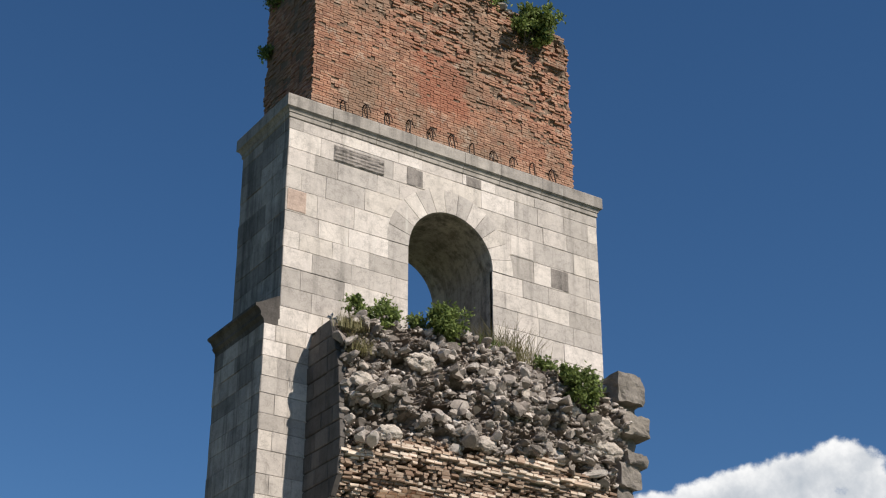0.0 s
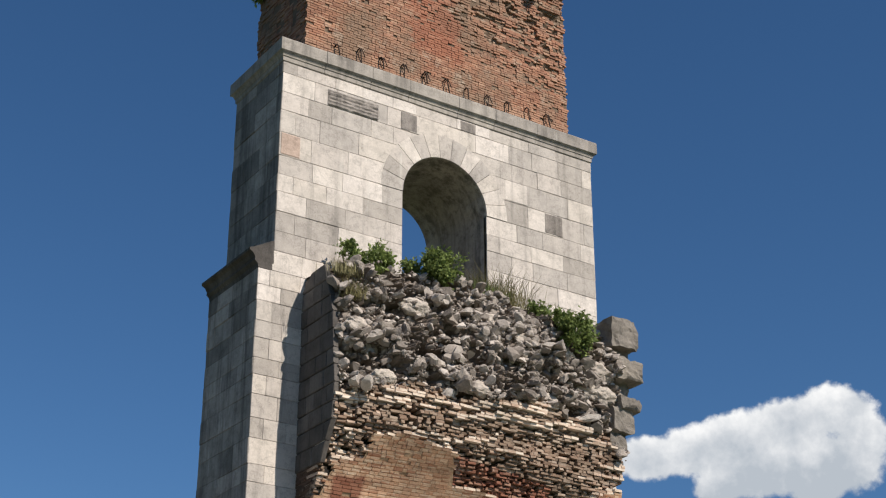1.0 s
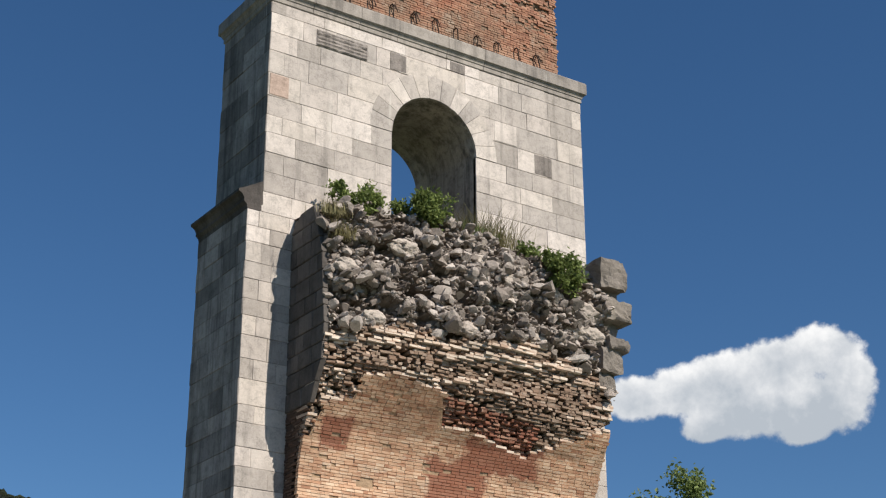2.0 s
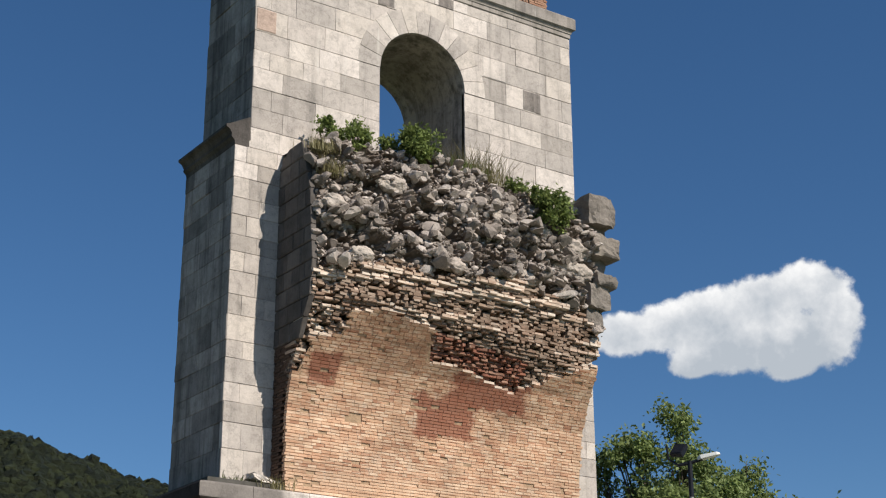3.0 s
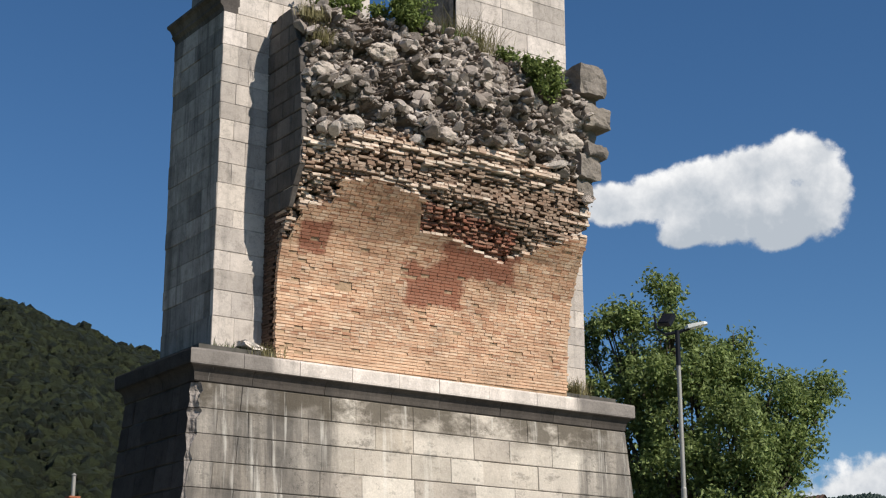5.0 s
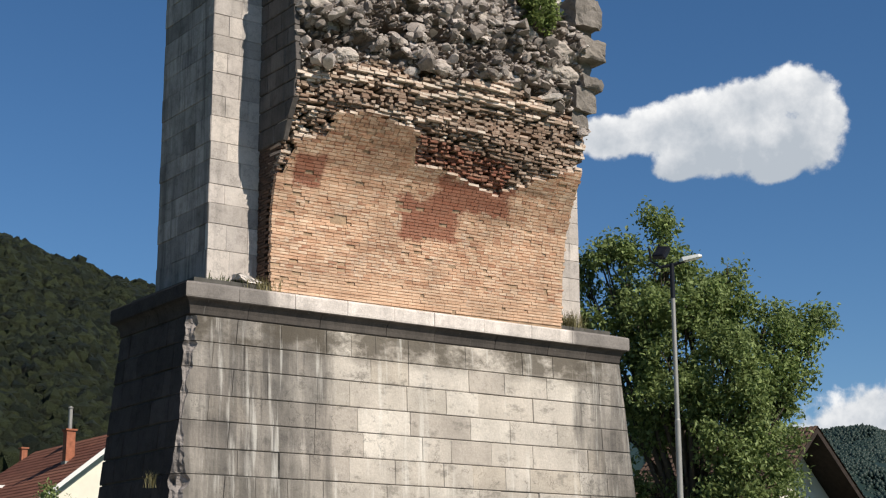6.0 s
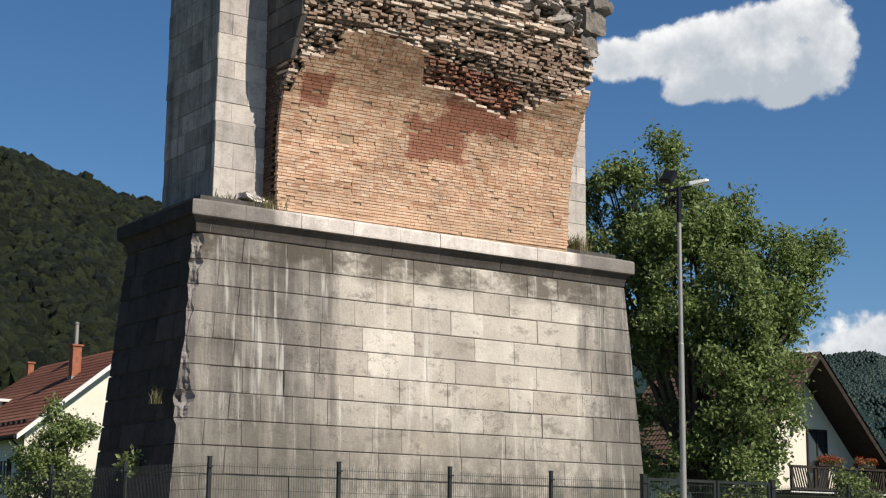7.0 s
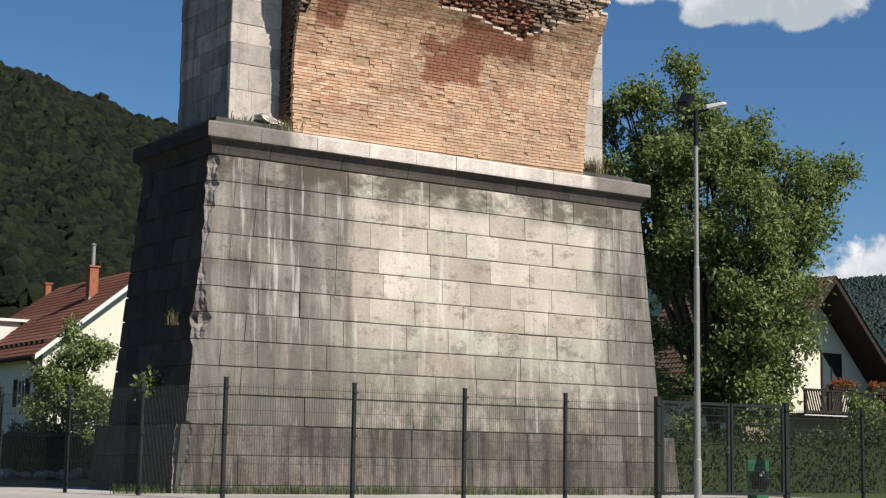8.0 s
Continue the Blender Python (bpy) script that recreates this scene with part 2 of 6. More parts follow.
PLINTHSTONE = stone_material("mossy_plinth_limestone", [(0.13, 0.121, 0.105), (0.19, 0.175, 0.15), (0.155, 0.144, 0.123), (0.235, 0.217, 0.188)], streaks=0.7, relief=0.05, streak_low=0.46, blotch=0.8)
CORNICESTONE = stone_material("cornice_limestone", [(0.30, 0.285, 0.26), (0.40, 0.38, 0.34), (0.27, 0.255, 0.23), (0.55, 0.52, 0.46)], streaks=0.35)
MORTAR = plain_material("old_mortar", (0.17, 0.12, 0.088), 0.95, spread=0.35, scale=3, relief=0.03)
DARKJOINT = plain_material("dark_joint", (0.085, 0.08, 0.072), 0.95, spread=0.3, scale=5)
RUBBLE = stone_material("rubble_limestone", [(0.36, 0.327, 0.285), (0.21, 0.188, 0.162), (0.48, 0.44, 0.39), (0.27, 0.243, 0.21), (0.61, 0.57, 0.51), (0.19, 0.17, 0.146)], per="object", grain=6, relief=0.05)
RUBBLEBED = stone_material("rubble_bed", [(0.19, 0.162, 0.135), (0.21, 0.18, 0.15)], per="island", grain=5, relief=0.08)
BRICKBED = plain_material("brick_mortar", (0.36, 0.25, 0.165), 0.95, spread=0.3, scale=3, relief=0.03)
SOFFIT = stone_material("arch_soffit", [(0.47, 0.43, 0.37), (0.50, 0.455, 0.395)], streaks=0.5, streak_low=0.48, blotch=0.9)


def brick_material(name, tones, patch=None, patch_col=(0.17, 0.065, 0.045), tint=None, patch_k=0.85, sandy=False):
    m, nt, b = material(name, 0.92)
    rnd = nt.nodes.new("ShaderNodeNewGeometry").outputs["Random Per Island"]
    vec = coords(nt)
    rows_ = noise_tex(nt, coords(nt, (0.7, 0.7, 14.7)), 1.0, 3, 0.6)
    pick = math_node(nt, "ADD", math_node(nt, "MULTIPLY", rnd, 0.8), math_node(nt, "MULTIPLY", math_node(nt, "SUBTRACT", rows_, 0.3), 1.1))
    col = ramp(nt, pick, [(i / (len(tones) - 1), c) for i, c in enumerate(tones)])
    col = mix(nt, 1.0, col, ramp(nt, noise_tex(nt, vec, 0.9, 6, 0.7), [(0.3, grey(0.66)), (0.65, grey(1.12))]), "MULTIPLY")
    if tint:
        col = mix(nt, ramp(nt, noise_tex(nt, vec, 0.55, 4, 0.6), [(0.46, grey(0)), (0.6, grey(0.75))]), col, tint)
    if sandy:
        # darker weathered courses and smears of old mortar
        worn = ramp(nt, noise_tex(nt, coords(nt, (0.45, 0.45, 7.0), (1.0, 4.0, 2.0)), 1.0, 5, 0.7), [(0.52, grey(0)), (0.66, grey(0.55))])
        col = mix(nt, worn, col, (0.25, 0.135, 0.085))
        smear = ramp(nt, noise_tex(nt, coords(nt, (1.3, 1.3, 5.0), (6.0, 0, 3.0)), 1.5, 8, 0.72), [(0.54, grey(0)), (0.64, grey(0.4))])
        col = mix(nt, smear, col, (0.60, 0.41, 0.285))
        chipped = ramp(nt, noise_tex(nt, coords(nt, (3.0, 3.0, 9.0)), 1.6, 6, 0.7), [(0.64, grey(0)), (0.70, grey(0.7))])
        col = mix(nt, chipped, col, (0.13, 0.08, 0.055))
    pale = ramp(nt, noise_tex(nt, vec, 2.2, 6, 0.75), [(0.57, grey(0)), (0.68, grey(0.5))])
    col = mix(nt, pale, col, (0.55, 0.46, 0.38))
    if patch:
        sx = nt.nodes.new("ShaderNodeSeparateXYZ")
        nt.links.new(vec, sx.inputs[0])
        inside = None
        for cx, cz, rx, rz in patch:
            dx = math_node(nt, "DIVIDE", math_node(nt, "SUBTRACT", sx.outputs[0], cx), rx)
            dz = math_node(nt, "DIVIDE", math_node(nt, "SUBTRACT", sx.outputs[2], cz), rz)
            far = math_node(nt, "MAXIMUM", math_node(nt, "ABSOLUTE", dx), math_node(nt, "ABSOLUTE", dz))
            inside = far if inside is None else math_node(nt, "MINIMUM", inside, far)
        inside = math_node(nt, "ADD", inside, math_node(nt, "MULTIPLY", noise_tex(nt, vec, 2.2, 7, 0.7), 1.3))
        inside = math_node(nt, "SUBTRACT", inside, 0.2)
        col = mix(nt, ramp(nt, math_node(nt, "MULTIPLY", inside, 0.5), [(0.60, grey(patch_k)), (0.70, grey(0))]), col, patch_col)
    nt.links.new(col, b.inputs["Base Color"])
    bump(nt, b, noise_tex(nt, vec, 30, 5, 0.7), 0.6, 0.012)
    return m


BRICK = brick_material("yellow_red_brick", [(0.36, 0.175, 0.112), (0.56, 0.325, 0.21), (0.65, 0.43, 0.295), (0.47, 0.255, 0.16), (0.68, 0.49, 0.35), (0.54, 0.33, 0.215), (0.72, 0.55, 0.41), (0.42, 0.22, 0.14)],
                       patch=[(0.0, 10.05, 0.95, 0.55), (1.15, 10.72, 1.35, 0.42), (-3.3, 10.75, 0.42, 0.42)], patch_col=(0.26, 0.098, 0.062), sandy=True)
DARKRED = brick_material("weathered_dark_brick", [(0.14, 0.085, 0.062), (0.24, 0.135, 0.09), (0.31, 0.20, 0.14), (0.18, 0.115, 0.085), (0.38, 0.28, 0.21), (0.26, 0.155, 0.105)])
REDBRICK = brick_material("red_brick", [(0.20, 0.095, 0.068), (0.33, 0.155, 0.10), (0.41, 0.22, 0.145), (0.25, 0.115, 0.08), (0.46, 0.285, 0.20), (0.36, 0.17, 0.11), (0.28, 0.15, 0.105)],
                          patch=[(-0.1, 24.9, 0.95, 1.1)], patch_col=(0.30, 0.10, 0.06), tint=(0.21, 0.145, 0.105), patch_k=0.5)
# Broken brick in two tones, painted: pale for sunlit strips, dark for shaded overhang.
BROKENBRICK = brick_material("broken_brick", [(0.52, 0.41, 0.33), (0.42, 0.31, 0.245), (0.64, 0.54, 0.455), (0.46, 0.32, 0.245), (0.72, 0.63, 0.545), (0.40, 0.29, 0.22)])
DARKBRICK = brick_material("shade_broken_brick", [(0.21, 0.148, 0.112), (0.16, 0.11, 0.082), (0.27, 0.198, 0.15), (0.23, 0.148, 0.108), (0.36, 0.28, 0.225)])
# Flank brick, its tones darkened to paint the shade on that side.
SHADEBRICK = brick_material("shade_dark_brick", [(0.085, 0.055, 0.042), (0.11, 0.07, 0.052), (0.07, 0.048, 0.038), (0.13, 0.08, 0.058)])
REDBROKEN = brick_material("broken_red_brick", [(0.15, 0.065, 0.045), (0.22, 0.09, 0.062), (0.27, 0.12, 0.08), (0.18, 0.085, 0.06), (0.34, 0.20, 0.145)])
# Dark limestone of the left flank and shoulder, deepened to paint their shade.
SHADESTONE = stone_material("dark_shaded_limestone", [(0.12, 0.113, 0.103), (0.155, 0.145, 0.132), (0.10, 0.093, 0.085), (0.175, 0.165, 0.15)], streaks=0.4, relief=0.03, blotch=0.6)
# Dirty cove stone, darkened further to paint the shade below the ledge lip.
CAVETTO = stone_material("shaded_moulding_limestone", [(0.075, 0.068, 0.060), (0.10, 0.092, 0.08)], streaks=0.4, relief=0.02)
IRON = plain_material("rusted_iron", (0.045, 0.03, 0.024), 0.8, 0.3)


# ---------------------------------------------------------------- mesh helpers
def mesh_of(name, verts, faces, mat, smooth=False):
    me = bpy.data.meshes.new(name)
    me.from_pydata([tuple(v) for v in verts], [], faces)
    me.materials.append(mat)
    if smooth:
        me.polygons.foreach_set("use_smooth", [True] * len(me.polygons))
    me.update()
    return me


def piece(name, me, parent=None, label=""):
    ob = new(name, me)
    ob.parent = parent
    return tagged(ob, label=label)


def part(name, verts, faces, mat, parent=None, label="", smooth=False):
    return piece(name, mesh_of(name, verts, faces, mat, smooth), parent, label)


def thing(name, label, category, group="", kind="", at=(0, 0, 0)):
    ob = new(name)
    ob.location = at
    ob.empty_display_size = 0.3
    return tagged(ob, label, category, group, kind)


BOX = [(0, 3, 2, 1), (4, 5, 6, 7), (0, 1, 5, 4), (1, 2, 6, 5), (2, 3, 7, 6), (3, 0, 4, 7)]


def box(x0, x1, y0, y1, z0, z1):
    return [(x0, y0, z0), (x1, y0, z0), (x1, y1, z0), (x0, y1, z0), (x0, y0, z1), (x1, y0, z1), (x1, y1, z1), (x0, y1, z1)], list(BOX)


class Pile:
    """Gathers verts and faces of many solids into one mesh."""

    def __init__(self):
        self.v, self.f = [], []

    def add(self, verts, faces):
        k = len(self.v)
        self.v.extend(verts)
        self.f.extend(tuple(i + k for i in f) for f in faces)
        return self

    def box(self, *a):
        return self.add(*box(*a))

    def tube(self, points, radii, sides=8):
        rings = []
        for i, p in enumerate(points):
            p = Vector(p)
            a, b = Vector(points[max(0, i - 1)]), Vector(points[min(len(points) - 1, i + 1)])
            q = (b - a).to_track_quat("Z", "X")
            r = radii[i] if hasattr(radii, "__len__") else radii
            rings.append([p + q @ Vector((r * math.cos(2 * math.pi * s / sides), r * math.sin(2 * math.pi * s / sides), 0)) for s in range(sides)])
        v = [c for ring in rings for c in ring]
        f = []
        for i in range(len(rings) - 1):
            for s in range(sides):
                t = (s + 1) % sides
                f.append((i * sides + s, i * sides + t, (i + 1) * sides + t, (i + 1) * sides + s))
        f.append(tuple(reversed(range(sides))))
        f.append(tuple(range((len(rings) - 1) * sides, len(rings) * sides)))
        return self.add(v, f)

    def part(self, name, mat, parent=None, label="", smooth=False):
        return part(name, self.v, self.f, mat, parent, label, smooth)


def dressed(corners, to_world, proud, depth, chamfer, rng):
    """A dressed stone: four corners (u, z) of its face, counter-clockwise, with a worn chamfer. to_world(u, z, d): d is outwards."""
    cu = sum(c[0] for c in corners) / 4
    cz = sum(c[1] for c in corners) / 4
    v = [to_world(u, z, -depth) for u, z in corners]
    v += [to_world(u, z, proud - chamfer) for u, z in corners]
    for u, z in corners:
        a = chamfer * rng.uniform(0.7, 1.9)
        v.append(to_world(u + (a * 0.5 if u < cu else -a * 0.5), z + (a if z < cz else -a), proud + rng.uniform(-0.004, 0.004)))
    f = []
    for k in range(4):
        n = (k + 1) % 4
        f += [(k, n, 4 + n, 4 + k), (4 + k, 4 + n, 8 + n, 8 + k)]
    f += [(8, 9, 10, 11), (3, 2, 1, 0)]
    return v, f


def ashlar(parent, zs, left, right, to_world, length, mat, seed, gap=0.008, proud=0.008, name="stone_block", chamfer=0.007, depth=0.12, chips=0.0, upright=0.45, spread=(0.62, 1.35)):
    """Courses of stones between the lines left(z) and right(z), each one an object."""
    rng = random.Random(seed)
    for row, (z0, z1) in enumerate(zip(zs[:-1], zs[1:])):
        a, b = (left(z0) + left(z1)) / 2, (right(z0) + right(z1)) / 2
        if b - a < 0.06:
            continue
        cuts, u = [a], a + length * (0.45 if row % 2 else 0.85) * rng.uniform(0.75, 1.2)
        while u < b - 0.3 * length:
            cuts.append(u)
            u += length * rng.uniform(*spread)
        cuts.append(b)
        for i, (u0, u1) in enumerate(zip(cuts[:-1], cuts[1:])):
            l0, l1 = (left(z0), left(z1)) if i == 0 else (u0 + gap * upright / 2, u0 + gap * upright / 2)
            r0, r1 = (right(z0), right(z1)) if i == len(cuts) - 2 else (u1 - gap * upright / 2, u1 - gap * upright / 2)
            c = [(l0, z0 + gap / 2), (r0, z0 + gap / 2), (r1, z1 - gap / 2), (l1, z1 - gap / 2)]
            out = proud + rng.uniform(-0.006, 0.010) - (rng.uniform(0.012, 0.03) if rng.random() < chips else 0)
            v, f = dressed(c, to_world, out, depth, chamfer, rng)
            piece(name, mesh_of(name, v, f, mat), parent)


def lerp(points, t):
    """Straight lines through (t, value) points."""
    if t <= points[0][0]:
        return points[0][1]
    for (a, p), (b, q) in zip(points[:-1], points[1:]):
        if t <= b:
            return p + (q - p) * (t - a) / (b - a)
    return points[-1][1]


def fractal(x, y, z=0.0, octaves=3):
    return noise.fractal(Vector((x, y, z)), 1.0, 2.0, octaves)


# ---------------------------------------------------------------- ground
def ground_height(x, y):
    """Level round the pier, a little lower where the camera stands, rising gently behind."""
    near = max(0.0, min(1.0, (-y - 9.0) / 14.0))
    far = max(0.0, min(1.0, (y - 20.0) / 60.0))
    return -0.9 * near * near * (3 - 2 * near) + 0.9 * far


def build_ground():
    m, nt, b = material("worn_ground", 0.95)
    vec = coords(nt)
    big = noise_tex(nt, vec, 0.12, 5)
    col = ramp(nt, big, [(0.42, (0.40, 0.375, 0.34)), (0.58, (0.50, 0.47, 0.43))])
    col = mix(nt, ramp(nt, noise_tex(nt, vec, 3.0, 6, 0.7), [(0.55, grey(0)), (0.7, grey(0.6))]), col, (0.12, 0.14, 0.05))
    sx = nt.nodes.new("ShaderNodeSeparateXYZ")
    nt.links.new(vec, sx.inputs[0])
    far_x = math_node(nt, "SUBTRACT", math_node(nt, "ABSOLUTE", math_node(nt, "ADD", sx.outputs[0], 6.0)), 14.0)
    far_y = math_node(nt, "SUBTRACT", math_node(nt, "ABSOLUTE", math_node(nt, "ADD", sx.outputs[1], 3.5)), 9.0)
    edge = math_node(nt, "ADD", math_node(nt, "MAXIMUM", far_x, far_y), math_node(nt, "MULTIPLY", big, 4.0))
    lawn = ramp(nt, math_node(nt, "MULTIPLY", edge, 0.1), [(0.15, grey(0)), (0.3, grey(1))])
    col = mix(nt, lawn, col, ramp(nt, noise_tex(nt, vec, 5, 5), [(0.3, (0.035, 0.055, 0.018)), (0.7, (0.08, 0.11, 0.035))]))
    nt.links.new(col, b.inputs["Base Color"])
    bump(nt, b, noise_tex(nt, vec, 12, 6, 0.7), 0.6, 0.03)
    xs = [-3000, -1200, -400, -150, -80] + [-60 + 3 * i for i in range(47)] + [100, 160, 420, 1200, 3000]
    ys = [-3000, -1200, -400, -150, -80] + [-60 + 3 * i for i in range(47)] + [100, 160, 420, 1200, 3000]
    v = [(x, y, ground_height(x, y) + 0.03 * fractal(x * 0.3, y * 0.3)) for y in ys for x in xs]
    n = len(xs)
    f = [(j * n + i, j * n + i + 1, (j + 1) * n + i + 1, (j + 1) * n + i) for j in range(len(ys) - 1) for i in range(n - 1)]
    ob = part("ground", v, f, m, smooth=True)
    tagged(ob, "pale trodden gravel and grass ground round the pier", "ground", kind="structure")


build_ground()


# ---------------------------------------------------------------- hills
def build_hill(name, label, stand, ridge, far, b0, b1, crowns, mat, size, seed, sprays=12):
    """A wooded slope that rises from 0.45 far to far metres; ridge(bearing) is its rise per metre of distance."""
    rng = random.Random(seed)
    steps, rows = 90, 14
    v, f = [], []

    def place(bear, k):
        d = far * (0.42 + 0.58 * k)
        h = (ridge(bear) * far) * (k ** 1.15) + far * 0.012 * fractal(bear * 0.35, k * 5, seed)
        a = radians(bear)
        return Vector((EYE[0] + d * math.sin(a), EYE[1] + d * math.cos(a), max(h, -2 + 4 * k)))

    for j in range(rows + 1):
        for i in range(steps + 1):
            v.append(place(b0 + (b1 - b0) * i / steps, j / rows))
    w = steps + 1
    for j in range(rows):
        for i in range(steps):
            f.append((j * w + i, j * w + i + 1, (j + 1) * w + i + 1, (j + 1) * w + i))
    back = len(v)
    for i in range(w):
        p = v[rows * w + i]
        v.append(Vector((EYE[0] + (p.x - EYE[0]) * 1.5, EYE[1] + (p.y - EYE[1]) * 1.5, -2)))
    for i in range(steps):
        f.append((rows * w + i, rows * w + i + 1, back + i + 1, back + i))
    hill = part(name, v, f, mat, smooth=True)
    tagged(hill, label, "hill", kind="structure")
    balls = []
    for _ in range(6):
        bm = bmesh.new()
        bmesh.ops.create_icosphere(bm, subdivisions=1, radius=1.0)
        for q in bm.verts:
            q.co *= 1 + 0.55 * noise.noise(q.co * 1.7 + Vector((rng.random() * 90, 0, 0)))
            q.co.z *= 1.15
        balls.append((np.array([q.co for q in bm.verts]), [tuple(q.index for q in fc.verts) for fc in bm.faces]))
        bm.free()
    pts, faces, k = [], [], 0
    for lo, hi, count in crowns:
        for _ in range(count):
            u = rng.random()
            c = place(rng.uniform(lo, hi), 0.12 + 0.88 * math.sqrt(u) if u > 0.04 else 1.0)
            bv, bf = rng.choice(balls)
            s = size * rng.uniform(0.45, 1.6)
            t = rng.uniform(0, 6.28)
            rot = np.array([[math.cos(t), -math.sin(t), 0], [math.sin(t), math.cos(t), 0], [0, 0, rng.uniform(0.9, 1.5)]])
            pts.append(bv @ rot.T * s + np.array(c) + (0, 0, s * rng.uniform(-0.2, 0.9)))
            faces.extend(tuple(i + k for i in fc) for fc in bf)
            k += len(bv)
    # sprays of foliage that roughen every crown
    r = np.random.default_rng(seed)
    cores = np.stack([p.mean(0) for p in pts])
    m_ = len(cores) * sprays
    c = cores[np.repeat(np.arange(len(cores)), sprays)]
    way = r.normal(0, 1, (m_, 3))
    way /= np.linalg.norm(way, axis=1)[:, None]
    c = c + way * size * r.uniform(0.6, 1.3, (m_, 1))
    d1, d2 = r.normal(0, 1, (m_, 3)) * size * 0.28, r.normal(0, 1, (m_, 3)) * size * 0.28
    tri = np.stack([c - d1, c + d2, c + d1 - d2 * 0.4], 1).reshape(-1, 3)
    faces.extend(tuple(q) for q in (np.arange(m_ * 3).reshape(-1, 3) + k).tolist())
    pts.append(tri)
    woods = part("woods", np.concatenate(pts), faces, mat, smooth=sprays < 5)
    tagged(woods, "dense dark green broadleaf woods on the slope", "woods", kind="stuff")


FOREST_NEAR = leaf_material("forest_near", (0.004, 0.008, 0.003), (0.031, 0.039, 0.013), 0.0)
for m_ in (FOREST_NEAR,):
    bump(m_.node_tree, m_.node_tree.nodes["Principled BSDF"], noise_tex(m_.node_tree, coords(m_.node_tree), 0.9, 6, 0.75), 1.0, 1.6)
# Far woods: distance haze is put into the colour as a slight blue.
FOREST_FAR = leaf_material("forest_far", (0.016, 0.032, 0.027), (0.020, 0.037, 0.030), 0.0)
PSI = 33.41
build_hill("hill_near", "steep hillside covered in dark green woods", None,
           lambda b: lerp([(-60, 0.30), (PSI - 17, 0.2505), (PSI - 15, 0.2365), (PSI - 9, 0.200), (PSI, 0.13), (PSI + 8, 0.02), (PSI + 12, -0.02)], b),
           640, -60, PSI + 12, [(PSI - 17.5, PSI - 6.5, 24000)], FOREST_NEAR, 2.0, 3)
build_hill("hill_far", "distant wooded ridge, haze tinted into its bluish green", None,
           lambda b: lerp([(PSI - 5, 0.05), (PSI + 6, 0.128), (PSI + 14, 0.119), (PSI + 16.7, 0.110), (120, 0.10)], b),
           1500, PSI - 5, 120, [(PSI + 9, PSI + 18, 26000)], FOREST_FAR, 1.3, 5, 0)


# ---------------------------------------------------------------- the pier
pier = thing("bridge_pier", "ruined limestone and brick viaduct pier with broken arch springing", "bridge pier", kind="")

XC = 0.08          # middle of the shaft
LOW_X, UP_X = 5.37, 4.97          # half widths of the shaft below and above the shoulder
FRONT, BACK = 1.0, 3.62           # faces of the shaft


# the battered base
def base_half(z):
    return 6.04 + (7.17 - z) * 0.085


def base_front(z):
    return 0.20 - (7.17 - z) * 0.045


def base_back(z):
    return 3.78 + (7.17 - z) * 0.045


def plinth_half(z):
    return base_half(1.42) + 0.22 + (1.42 - z) * 0.10


def plinth_front(z):
    return base_front(1.42) - 0.20 - (1.42 - z) * 0.05


def frustum(z0, z1, x, y0, y1, inset):
    v = []
    for z in (z0, z1):
        a = x(z) - inset
        v += [(-a, y0(z) + inset, z), (a, y0(z) + inset, z), (a, y1(z) - inset, z), (-a, y1(z) - inset, z)]
    return v, list(BOX)


core_v = []
for z in (1.2, 7.3):
    a, y0, y1 = base_half(z) - 0.035, base_front(z) + 0.035, base_back(z) - 0.035
    core_v += [(-a + 0.58, y0, z), (a, y0, z), (a, y1, z), (-a, y1, z), (-a, y0 + 0.58, z)]
core_f = [(4, 3, 2, 1, 0), (5, 6, 7, 8, 9)] + [(k, (k + 1) % 5, 5 + (k + 1) % 5, 5 + k) for k in range(5)]
base = Pile().add(core_v, core_f).add(
    *frustum(-0.4, 1.40, plinth_half, plinth_front, lambda z: base_back(1.42) + 0.2, 0.035)).part("base", DARKJOINT, pier, "battered limestone base with dark rain streaks")
BASE_Z = [1.42, 2.05, 2.64, 3.19, 3.77, 4.33, 4.90, 5.46, 6.05, 6.60, 7.16]


def chip(z):
    """How much is knocked off the left front edge at a height."""
    k = lerp([(-0.2, 0.10), (0.3, 0.14), (0.9, 0.34), (1.40, 0.30), (1.45, 0.03), (2.6, 0.03), (3.0, 0.04), (3.2, 0.26), (3.75, 0.30), (4.0, 0.20), (4.5, 0.16), (4.9, 0.05), (5.3, 0.08), (5.5, 0.17), (5.7, 0.06), (6.1, 0.22), (6.35, 0.12), (6.55, 0.30), (7.0, 0.22), (7.2, 0.10)], z)
    return max(0.012, k * (0.85 + 0.5 * fractal(z * 2.6, 5.0) + 0.12 * noise.noise(Vector((z * 11.0, 4.0, 1.0)))))


def corner_run(z):
    """How far the corner stones reach along the front, long and short in turn."""
    course = sum(1 for q in BASE_Z if q < z + 0.02)
    return 0.62 if course % 2 else 1.15


